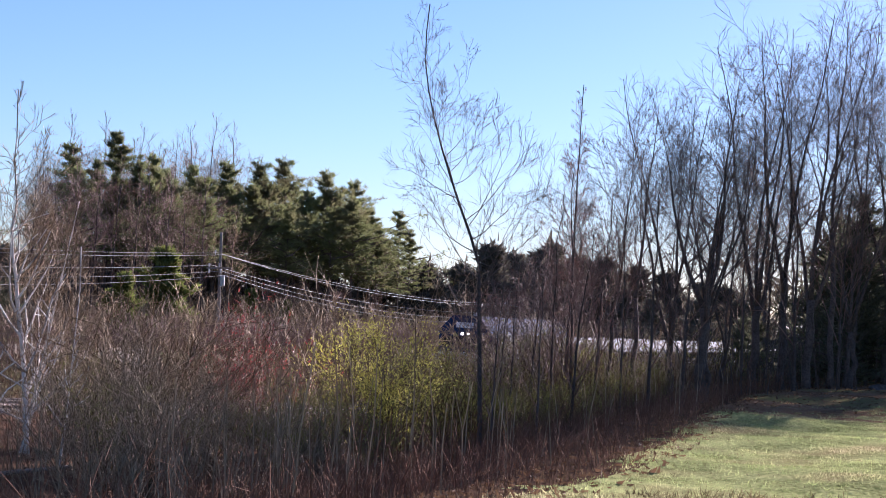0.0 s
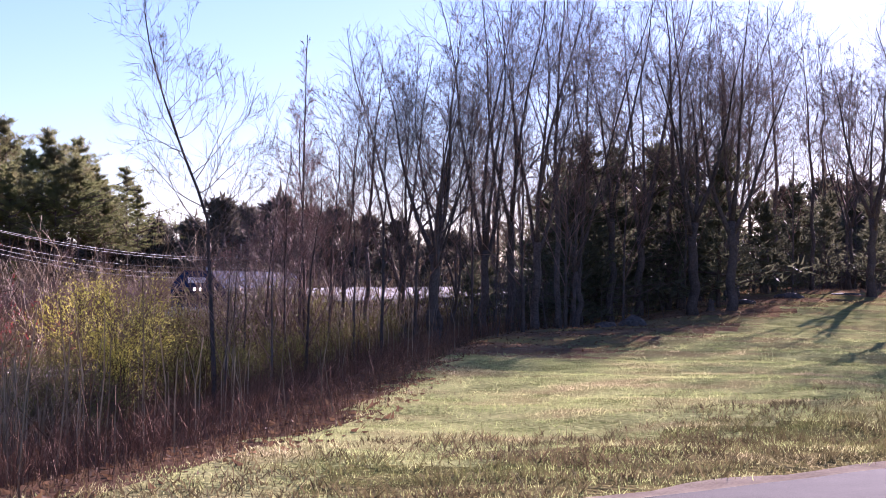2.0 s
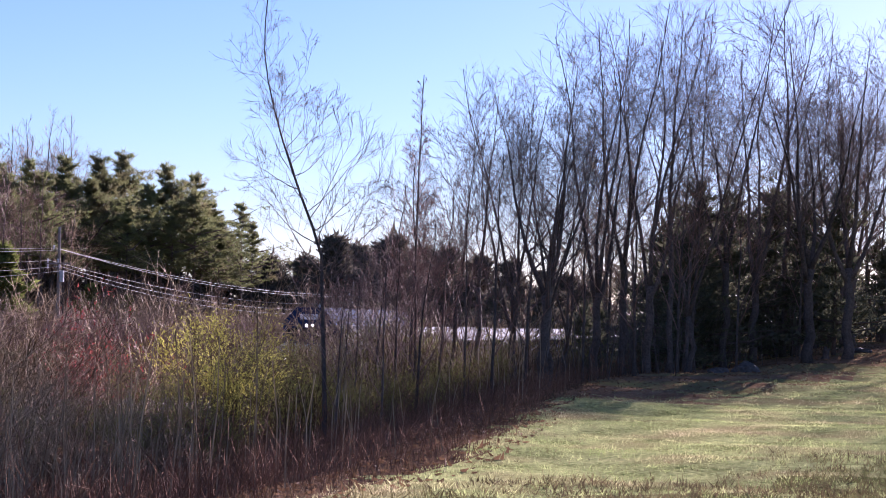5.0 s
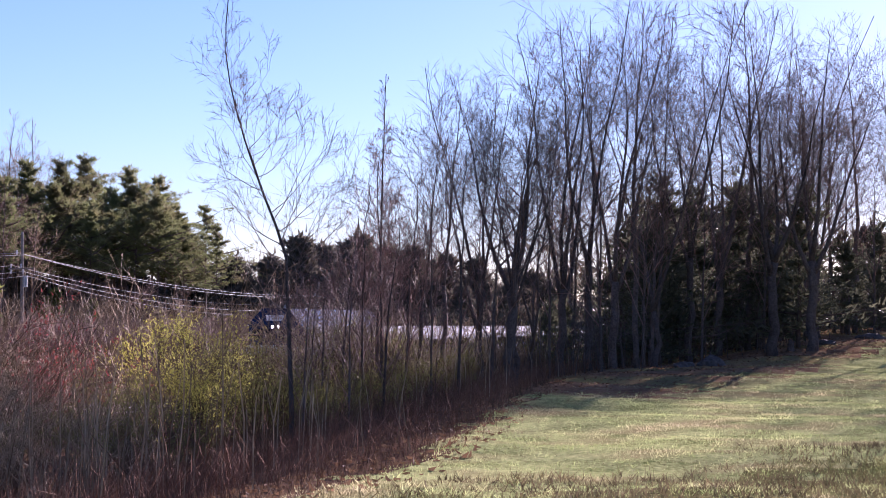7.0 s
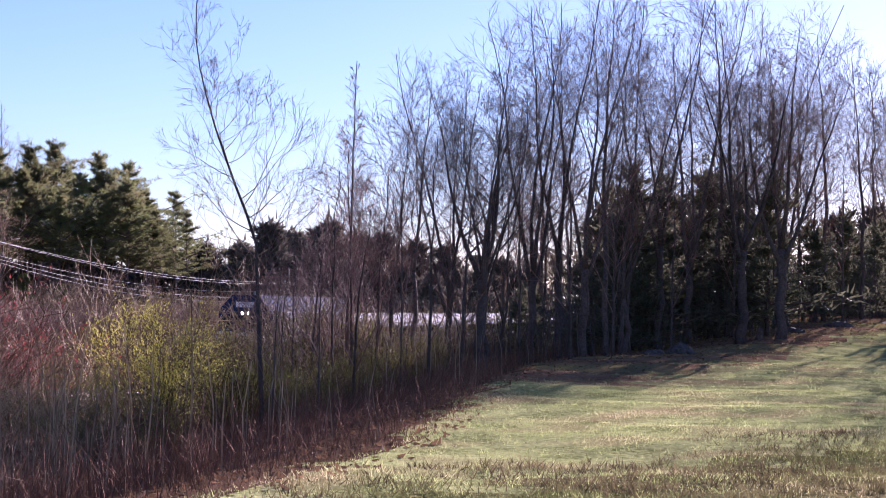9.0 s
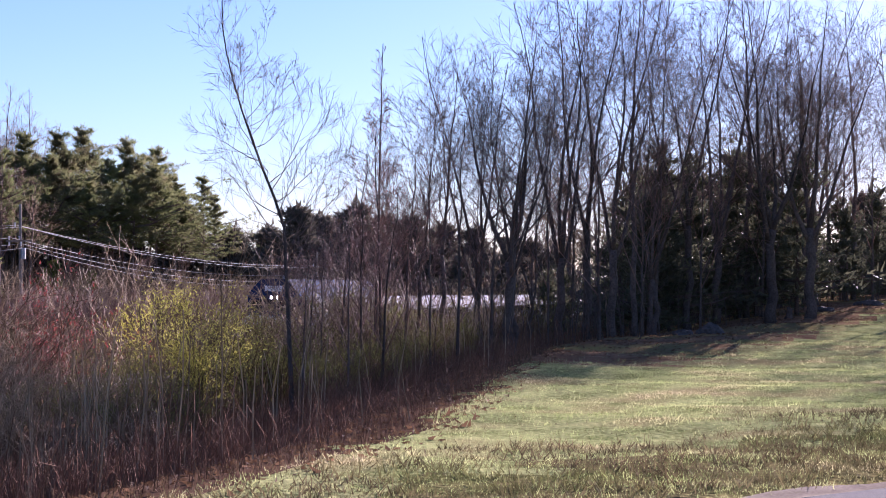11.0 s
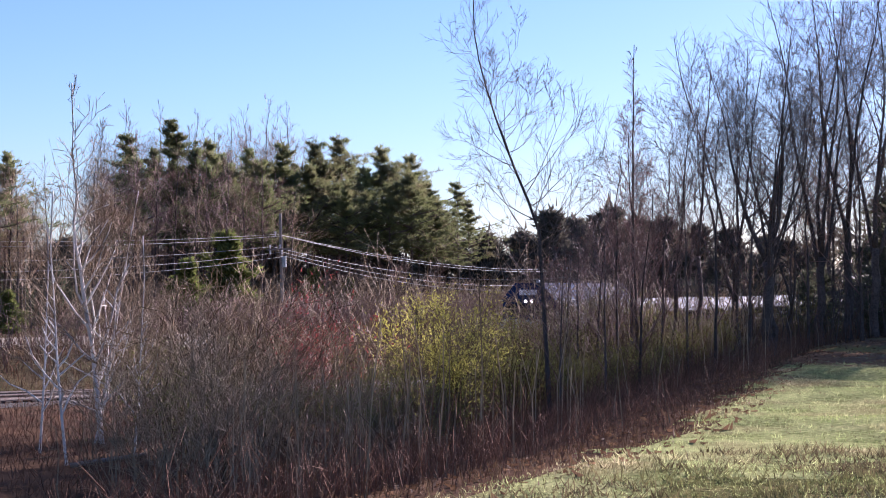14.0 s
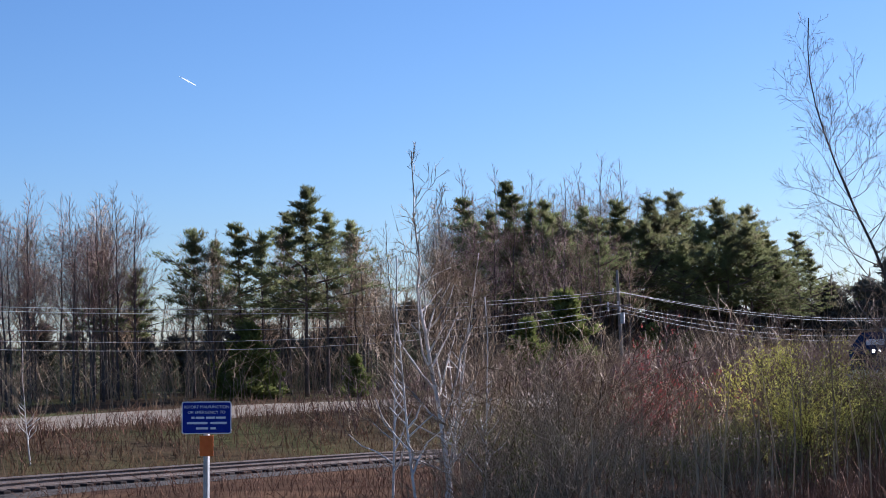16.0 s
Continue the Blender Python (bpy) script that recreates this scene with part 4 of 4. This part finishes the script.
for az, d, tt in ((-0.3, 215, 0.016), (0.5, 220, 0.024), (1.5, 205, 0.035), (2.3, 215, 0.031), (3.4, 205, 0.037), (4.3, 215, 0.032), (5.3, 205, 0.031), (6.3, 215, 0.027), (7.4, 210, 0.025), (8.6, 215, 0.02),
                  (-1.0, 230, 0.01), (0.9, 240, 0.02), (2.9, 240, 0.03), (4.9, 240, 0.025), (1.1, 200, 0.012), (2.6, 200, 0.015), (4.0, 200, 0.014), (5.9, 200, 0.014), (9.3, 205, 0.018), (10.2, 210, 0.016), (7.9, 190, 0.012), (8.4, 182, 0.01), (9.8, 182, 0.012), (6.9, 190, 0.01)):
    tree(pine_e, az, d, tt + 0.006)
for k in range(16):
    tree(pine_e, -14.5 + k * 0.9 + R.uniform(-0.3, 0.3), R.uniform(188, 205), R.uniform(0.018, 0.038))
for k in range(22):
    tree(pine_e, -30.5 + k * 0.75 + R.uniform(-0.3, 0.3), R.uniform(124, 142), R.uniform(0.012, 0.03))
for k in range(18):
    tree(pine_e, 13.2 + k * 0.95 + R.uniform(-0.5, 0.5), R.uniform(112, 150), R.uniform(0.02, 0.06))
# bare trees among the far pines and along the gravel yard
for k in range(34):
    az = R.uniform(-13.5, -6.8)
    tree(FARK[R.randrange(3)], az, R.uniform(160, 185), R.uniform(0.05, 0.1))
for az, d, tt in ((-8.7, 134, 0.075), (-9.3, 128, 0.08), (-9.9, 136, 0.085), (-10.4, 130, 0.07), (-11.0, 134, 0.085), (-11.6, 128, 0.08), (-12.3, 134, 0.09), (-12.9, 126, 0.08), (-8.1, 138, 0.08), (-7.2, 140, 0.06), (-13.4, 130, 0.085)):
    tree(FARK[1 if tt > 0.078 else 0], az, d, tt)
for k in range(26):
    tree(FARK[R.randrange(2)], R.uniform(-8.0, -1.2), R.uniform(146, 160), R.uniform(0.0, 0.022))
for az, tt in ((-8.6, 0.098), (-7.9, 0.104), (-7.4, 0.1), (-11.6, 0.1), (-10.2, 0.095), (-12.7, 0.1)):
    tree(FARK[1], az, 178, tt + 0.007)
for k in range(44):
    az = R.uniform(-29, -13.5)
    tree(FARK[R.choice((0, 1, 2, 2))], az, R.uniform(94, 114), R.uniform(0.05, 0.085) if az > -24 else R.uniform(0.07, 0.115))
for k in range(13):
    tree(FARK[R.choice((1, 1, 0))], R.uniform(-28.6, -23.2), R.uniform(90, 106), R.uniform(0.085, 0.11))

# a screen of brush and saplings before the railway
for k in range(14):
    az = R.uniform(1.0, 10)
    d = R.uniform(48, 72) * (1 if az < 6 else 0.85)
    tree(SLIM[R.randrange(3)], az, d, R.uniform(-0.015, 0.02))

# ---- brush ----
SH = [shrub("bare_shrub", "leafless grey-brown shrub with many upright stems", 100 + k, h, stems=st, twig=tw, flare=fl, rmin=rm, wild=0.17, spread=(25, 62))
      for k, (h, st, tw, fl, rm) in enumerate(((2.2, 9, BRUSHTWIG, 0.42, 0.0055), (2.0, 9, REDBRUSH, 0.5, 0.0055), (2.4, 6, PALETWIG, 0.42, 0.0075), (1.7, 9, BRUSHTWIG, 0.6, 0.0055)))]
SH.append(shrub("budding_shrub", "low shrub with a thin haze of olive buds", 115, 2.0, 9, 0.5, BRUSHTWIG, leaf=(OLIVE, 700, 0.06)))
OL = shrub("budding_shrub", "shrub with thin stems and a haze of olive-green buds", 110, 2.1, 14, 0.38, BRUSHTWIG, leaf=(OLIVE, 2200, 0.055))
YL = shrub("yellow_willow", "rounded willow bush covered in yellow-green catkins", 111, 2.5, 22, 0.42, BRUSHTWIG, leaf=(YELLOW, 6500, 0.06))
RD = shrub("red_bud_shrub", "thin shrub tipped with red buds", 112, 2.6, 9, 0.35, REDTWIG, leaf=(REDBUD, 650, 0.08))
TALL = [shrub("tall_shrub", "tall bare shrub with pale arching branches", 120 + k, 3.2, 9, 0.38, tw, rmin=0.0075, kids=(0, 2, 2, 3), level=3, wild=0.21, up=0.06, split=True, spread=(25, 55))
        for k, tw in enumerate((PALETWIG, BRUSHTWIG))]
for k, (az, d, tt) in enumerate(((-10.9, 36, 0.006), (-9.9, 38, 0.012), (-9.0, 37, 0.004), (-8.1, 39, -0.004), (-11.8, 35, -0.006), (-10.4, 31, -0.02), (-8.6, 29, -0.035), (-7.4, 33, -0.015),
                                 (-4.9, 40, 0.012), (-5.4, 43, 0.004), (-3.9, 42, -0.03), (-9.5, 24, -0.055), (-11.4, 27, -0.05), (-7.6, 24, -0.06), (-12.6, 33, -0.02), (-11.0, 30, 0.0), (-10.2, 27, -0.02), (-8.4, 33, 0.0), (-7.9, 30, -0.03), (-9.7, 33, 0.015), (5.6, 44, -0.012), (3.2, 42, -0.008), (7.2, 45, -0.006),
                                 (0.6, 44, -0.016), (2.2, 47, -0.01), (4.6, 50, -0.008), (6.4, 50, -0.006), (8.4, 47, 0.01), (1.4, 52, -0.01), (-0.6, 47, -0.018), (7.9, 52, 0.01), (5.2, 56, -0.008))):
    x, y = spot(az, d)
    plant(TALL[k % 2], x, y, R.uniform(0, 360), (1.6 + (tt - 0.009) * d - gz(x, y)) / 3.2, first=k < 2)
for az, d, tt in ((-11.9, 25, -0.045), (-10.7, 24, -0.035), (-9.8, 26, -0.03), (-8.9, 23, -0.05), (-8.2, 25, -0.055), (-6.3, 24, -0.052), (-5.7, 25, -0.056), (-4.6, 23, -0.07), (-10.2, 21, -0.065), (-7.3, 21, -0.075),
                  (-3.4, 24, -0.066), (-2.2, 22, -0.075), (0.4, 26, -0.06), (1.9, 27, -0.055), (3.4, 30, -0.045), (4.6, 33, -0.04), (5.8, 34, -0.04), (-12.7, 23, -0.06)):
    x, y = spot(az, d)
    plant(TALL[0 if az < -2.5 else 1], x, y, R.uniform(0, 360), (1.6 + tt * d - gz(x, y)) / 3.2)
plant(YL, *spot(-1.75, 36), 30, 0.94, first=True)
plant(OL, *spot(-2.95, 27), 0, 0.75, first=True)
for az, d, s in ((0.3, 36, 0.95), (0.9, 37, 0.85), (-0.3, 38, 0.85), (-3.9, 36, 0.8), (1.9, 36, 0.7), (4.6, 44, 0.7), (-4.8, 33, 0.6), (6.2, 44, 0.6), (-5.5, 28, 0.62), (-2.6, 40, 0.95), (-1.0, 41, 0.9), (2.6, 41, 0.7), (-6.6, 34, 0.6), (3.6, 38, 0.7), (-8.0, 30, 0.55), (-4.3, 29, 0.55), (5.4, 41, 0.65), (-9.4, 36, 0.7), (7.1, 43, 0.7)):
    plant(OL, *spot(az, d), R.uniform(0, 360), s)
plant(RD, *spot(-6.5, 40), 0, 1.12, first=True)
for az, d, s in ((-6.9, 42, 0.75), (-5.9, 48, 1.0), (-7.4, 38, 0.6)):
    plant(RD, *spot(az, d), R.uniform(0, 360), s)
seen = set()
for k in range(125):
    az, d = R.uniform(-1.0, 10.5), R.uniform(44, 74)
    x, y = spot(az, d)
    p, q = pq(x, y)
    if not -27.5 < p < verge(q) - 2.5:
        continue
    k = SH[R.choice((0, 1, 3, 2, 4))]
    first = k.name not in seen
    seen.add(k.name)
    plant(k, x, y, R.uniform(0, 360), (1.6 + R.uniform(-0.022, -0.008 if az < 7.5 else 0.006) * d + (0.5 if 2.4 < az < 5.6 else -0.3 if az < 7.6 else 0) - gz(x, y)) / 2.1, first=first)
n = 0
while n < 55:
    p, q = R.uniform(-26.5, -6.8), R.uniform(4, 88)
    x, y = xy(p, q)
    az, d = math.degrees(math.atan2(x, y)), math.hypot(x, y)
    if d < 14 or az < -30 or az > 13 or p > verge(q) - 1.2:
        continue
    # the brush is low towards the crossing and before the track
    top = min(np.interp(az, [-30, -16, -13.5, -12, 4, 10], [-0.095, -0.085, -0.03, -0.014, -0.016, 0.0]), np.interp(d, [14, 20, 28, 40, 60], [-0.1, -0.075, -0.045, -0.02, 0.0]))
    top += R.uniform(-0.03, 0.008) + 0.012 * math.sin(az * 1.9 + 1) * math.sin(d * 0.35)
    if -5.0 < az < 1.6 and d < 38:
        top = min(top, -0.066)
    if -7.6 < az < -5.4 and d < 40:
        top = min(top, -0.036)
    tall = 1.6 + top * d - gz(x, y)
    if tall < 0.35:
        continue
    k = SH[R.choice((0, 0, 1, 3, 3, 2, 4, 4, 4))]
    first = k.name not in seen
    seen.add(k.name)
    s = min(tall, 3.4) / 2.2
    plant(k, x, y, R.uniform(0, 360), s, first=first)
    n += 1


def scatter(seed, n, p0, p1, q0, q1, keep):
    rg = np.random.RandomState(seed)
    p, q = rg.uniform(p0, p1, n), rg.uniform(q0, q1, n)
    x, y = xy(p, q)
    m = keep(p, q, x, y, rg)
    x, y = x[m], y[m]
    return rg, np.stack([x, y, ground(x, y)], 1)


def stalks(name, label, seed, n, area, keep, h, r, mat, bend=0.12, side=1, cat="dry stalks"):
    """Standing dead stalks, each of two bent pieces with side twigs."""
    rg, f = scatter(seed, n, *area, keep)
    k = len(f)
    hh = h * rg.uniform(0.45, 1.2, k)[:, None]
    d1 = np.concatenate([rg.normal(size=(k, 2)) * bend, np.ones((k, 1))], 1)
    d2 = d1 + np.concatenate([rg.normal(size=(k, 2)) * bend * 2, np.zeros((k, 1))], 1)
    a = f - (0, 0, 0.05)
    b = a + d1 * hh * 0.55
    c = b + d2 * hh * 0.45
    rr = np.full((k, 1), r) * rg.uniform(0.7, 1.3, (k, 1))
    S = [np.concatenate([a, b, rr, rr * 0.8], 1), np.concatenate([b, c, rr * 0.8, rr * 0.5], 1)]
    for _ in range(side):
        w = rg.uniform(0.3, 0.9, (k, 1))
        s0 = a + (c - a) * w
        dv = np.concatenate([rg.normal(size=(k, 2)) * 0.6, rg.uniform(0.3, 1, (k, 1))], 1)
        S.append(np.concatenate([s0, s0 + dv * hh * 0.28, rr * 0.6, rr * 0.4], 1))
    tagged(part(name, segs_mesh(name, np.concatenate(S), mat)), label, cat, kind="stuff")


def near_spot(az0, az1, d0, d1):
    return lambda p, q, x, y, rg: (np.degrees(np.arctan2(x, y)) > az0) & (np.degrees(np.arctan2(x, y)) < az1) & (np.hypot(x, y) > d0) & (np.hypot(x, y) < d1)


def open_side(p, q, x, y, rg):
    az = np.degrees(np.arctan2(x, y))
    return (az > -30) & (az < 13.5) & (p < verge(q) - 0.1 + 0.15 * rg.normal(size=len(p))) & (np.hypot(x, y) > 12)


stalks("bramble_thicket", "dark red-brown tangle of bare brambles", 201, 6000, (-27, -5, 3, 75), lambda p, q, x, y, rg: open_side(p, q, x, y, rg) & (np.degrees(np.arctan2(x, y)) > -14), 0.85, 0.0042, BRAMBLE, 0.2, 2, "brambles")
stalks("edge_brambles", "reddish bramble canes along the lawn's edge", 202, 7000, (-11, -4.6, 6, 55), open_side, 0.5, 0.0034, BRAMBLE, 0.2, 2, "brambles")
stalks("dry_stalks", "pale standing dead stalks and reeds", 203, 450, (-22, -5.4, 6, 60), lambda p, q, x, y, rg: open_side(p, q, x, y, rg) & (np.degrees(np.arctan2(x, y)) > -15), 1.4, 0.0095, STALK, 0.06, 0)
stalks("reed_clump", "clump of tall pale dead reeds", 210, 260, (-16, -6, 14, 27), near_spot(-9.5, 2.5, 17.5, 24), 1.7, 0.011, STALK, 0.04, 0)
stalks("low_weeds", "short grey-brown weeds before the railway", 204, 9000, (-27.5, -6, 2, 50), lambda p, q, x, y, rg: open_side(p, q, x, y, rg) & (np.degrees(np.arctan2(x, y)) < -11), 0.5, 0.006, BRAMBLE, 0.3, 1)
stalks("wood_saplings", "thin dark saplings and brush inside the woods", 205, 6000, (-12, 45, 30, 130),
       lambda p, q, x, y, rg: (np.hypot(x, y) > np.interp(np.degrees(np.arctan2(x, y)), EDGE_AZ, EDGE_D) + 1) & (np.degrees(np.arctan2(x, y)) > 8), 2.7, 0.014, BARK, 0.14, 3, "undergrowth")
stalks("far_brush", "brown brush at the foot of the far woods", 206, 9000, (-125, -36, 20, 190),
       lambda p, q, x, y, rg: (np.hypot(x, y) > yard(np.degrees(np.arctan2(x, y)))[1] + 4) & ((x < -20) | ((y > 100) & (p < -38))), 2.8, 0.02, TWIG, 0.2, 2, "undergrowth")
stalks("trackside_brush", "brown brush beyond the railway", 207, 5000, (-60, -36, 45, 150), lambda p, q, x, y, rg: (x > -20) & (y > 60), 1.7, 0.015, REDTWIG, 0.2, 2, "undergrowth")


stalks("far_woods", "hazy grey-brown woods closing the distance", 208, 2200, (-230, 150, 100, 330), lambda p, q, x, y, rg: (np.hypot(x, y) > 160) & (np.hypot(x, y) < 300), 8.0, 0.07, TWIG, 0.12, 5, "woods")


stalks("bank_brush", "brown brush and weeds on the bank beyond the railway", 209, 6000, (-50, -34, 12, 90), lambda p, q, x, y, rg: (np.hypot(x, y) < yard(np.degrees(np.arctan2(x, y)))[0] - 1) & (p < -35 - 1.5 * rg.uniform(size=len(p))), 0.8, 0.011, BRAMBLE, 0.25, 2, "undergrowth")


def grass(name, label, seed, n, area, keep, h, w, mat, cat="grass", lean=0.5):
    rg, f = scatter(seed, n, *area, keep)
    k = len(f)
    way = np.concatenate([rg.normal(size=(k, 2)) * lean, np.ones((k, 1))], 1)
    tagged(part(name, blades_mesh(name, f - (0, 0, 0.01), way, h * rg.uniform(0.5, 1.4, k), w, mat, seed)), label, cat, kind="stuff")


def on_lawn(p, q, x, y, rg):
    az, d = np.degrees(np.arctan2(x, y)), np.hypot(x, y)
    off = x * RN[0] + y * RN[1]
    return (p > verge(q) - 0.12 + 0.12 * rg.normal(size=len(p))) & (off > 7.95) & (d < np.interp(az, EDGE_AZ, EDGE_D) - 4 - 9 * rg.uniform(size=len(p)) * (az > 8)) & (az < 26)


grass("lawn_grass", "short sunlit spring grass, green and straw-coloured", 301, 240000, (-9, 9, 6, 36), on_lawn, 0.038, 0.007, BLADE)
grass("lawn_grass_beyond", "short sunlit grass towards the woods", 302, 40000, (-8, 12, 36, 80), on_lawn, 0.045, 0.014, BLADE)
grass("edge_grass", "long tawny dead grass along the brush", 303, 14000, (-8.5, -4.2, 6, 60), lambda p, q, x, y, rg: (np.abs(p - verge(q) + 0.45) < 0.4 * np.abs(rg.normal(size=len(p)))), 0.14, 0.012, TAWNY)
grass("bank_grass", "brown dead grass on the bank beyond the railway", 304, 30000, (-50, -33.6, 15, 110), lambda p, q, x, y, rg: (np.hypot(x, y) < yard(np.degrees(np.arctan2(x, y)))[0] - 0.5) | (np.degrees(np.arctan2(x, y)) > -9), 0.4, 0.03, TAWNY)
grass("roadside_grass", "tawny grass between gravel yard and woods", 305, 12000, (-90, -36, 10, 130), lambda p, q, x, y, rg: (np.hypot(x, y) > yard(np.degrees(np.arctan2(x, y)))[1]) & (np.hypot(x, y) < yard(np.degrees(np.arctan2(x, y)))[1] + 9), 0.5, 0.05, TAWNY)
grass("fallen_leaves", "russet fallen leaves along the wood's edge", 306, 60000, (-12, 25, 8, 95),
      lambda p, q, x, y, rg: np.where(q < 38, np.abs(p - verge(q) + 0.7) < 1.1, (np.hypot(x, y) > np.interp(np.degrees(np.arctan2(x, y)), EDGE_AZ, EDGE_D) - 19 * rg.uniform(size=len(p)) ** 1.3) & (p > -9)),
      0.09, 0.07, LITTER, "fallen leaves", 2.5)


def tufts(name, label, seed, n, each, area, keep, h, w, spread, mat):
    """Clumps of blades that stand above the mown grass."""
    rg, f = scatter(seed, n, *area, keep)
    c = np.repeat(f, each, 0)
    c[:, :2] += rg.normal(size=(len(c), 2)) * spread
    c[:, 2] = ground(c[:, 0], c[:, 1]) - 0.01
    tall = np.repeat(h * rg.uniform(0.4, 1.5, len(f)), each) * rg.uniform(0.6, 1.2, len(c))
    way = np.concatenate([rg.normal(size=(len(c), 2)) * 0.75, np.ones((len(c), 1))], 1)
    tagged(part(name, blades_mesh(name, c, way, tall, w, mat, seed)), label, "grass", kind="stuff")


def by_road(p, q, x, y, rg):
    off = x * RN[0] + y * RN[1]
    n = np.sin(x * 0.9 + 2) * np.sin(y * 0.7) * 0.9
    return (p > verge(q) + 0.2) & (off > 8.2) & (off < 11.6 + n + rg.normal(size=len(p)) * 0.7)


# dead-grass clumps, dark and dense to deepen the bank's painted shade
tufts("hummock_grass", "rough brown hummocks of dead grass along the road", 311, 13000, 14, (-8, 16, 8, 40), by_road, 0.11, 0.015, 0.12, RUSSET)
tufts("lawn_tufts", "green tufts standing in the mown lawn", 312, 5200, 9, (-8, 12, 8, 50), on_lawn, 0.07, 0.01, 0.06, BLADE)
tufts("lawn_thatch", "brown dead thatch and leaves in the lawn", 313, 4200, 9, (-8, 14, 8, 60), on_lawn, 0.05, 0.012, 0.1, RUSSET)

# ---- stones and stump on the lawn ----
def boulder(name, label, seed, size, az, d):
    bm = bmesh.new()
    bmesh.ops.create_icosphere(bm, subdivisions=3, radius=1)
    for v in bm.verts:
        k = 1 + 0.3 * noise.noise(v.co * 1.6 + Vector((seed, 0, 0))) + 0.1 * noise.noise(v.co * 5)
        v.co = Vector((v.co.x * size[0], v.co.y * size[1], max(-0.3, v.co.z) * size[2])) * k
    x, y = spot(az, d)
    ob = part(name, bm, ROCK)
    ob.matrix_basis = pose(x, y, gz(x, y), 0, 0, seed * 40)
    tagged(ob, label, "rock", "lawn rocks")


boulder("rock", "low dark boulder lying in the lawn", 1, (0.5, 0.4, 0.34), 15.25, 55)
boulder("rock", "flat dark stone slab in the lawn", 2, (0.62, 0.35, 0.2), 14.35, 54)
boulder("rock", "dark stone at the edge of the woods", 3, (0.5, 0.35, 0.2), 18.9, 67)
boulder("rock", "dark stone at the edge of the woods", 4, (0.6, 0.4, 0.2), 20.3, 74)
boulder("rock", "dark flat stone beside the woods", 5, (0.9, 0.4, 0.1), 22.1, 78)


def stump():
    x, y = spot(17.76, 62)
    t = thing("tree_stump", "short dark broken stump standing in the lawn", "stump", at=pose(x, y, gz(x, y)))
    pts = [(0, 0, -0.05), (0.01, 0, 0.1), (0.02, 0.01, 0.24), (-0.02, 0, 0.4)]
    part("stem", tube_mesh("stem", [(pts, [0.2, 0.12, 0.1, 0.06]), ([(0.02, 0, 0.2), (0.14, 0, 0.36)], [0.05, 0.03])], PINEBARK, 9), parent=t)


stump()


def fallen_log():
    x, y = spot(-13.1, 28)
    pts = [(k * 0.2 - 0.6, 0.05 * math.sin(k), 0.12 + 0.03 * k) for k in range(7)]
    ob = part("fallen_log", tube_mesh("fallen_log", [(pts, [0.04, 0.038, 0.036, 0.034, 0.03, 0.03, 0.022])], POLEWOOD, 9))
    ob.matrix_basis = pose(x, y, gz(x, y), 0, 0, 10)
    tagged(ob, "pale broken log lying in the brambles", "log")


fallen_log()



def contrail():
    e0, e1 = (radians(-21.84), 0.1637), (radians(-21.27), 0.158)
    pts = []
    for k in range(6):
        a, tn = e0[0] + (e1[0] - e0[0]) * k / 5, e0[1] + (e1[1] - e0[1]) * k / 5
        pts.append((3000 * math.sin(a), 3000 * math.cos(a), 3000 * tn))
    ob = part("contrail", tube_mesh("contrail", [(pts, [0.2, 0.6, 0.9, 0.9, 0.6, 0.25])], VAPOUR, 8))
    tagged(ob, "short white vapour trail high in the blue sky", "vapour trail", kind="structure")


contrail()
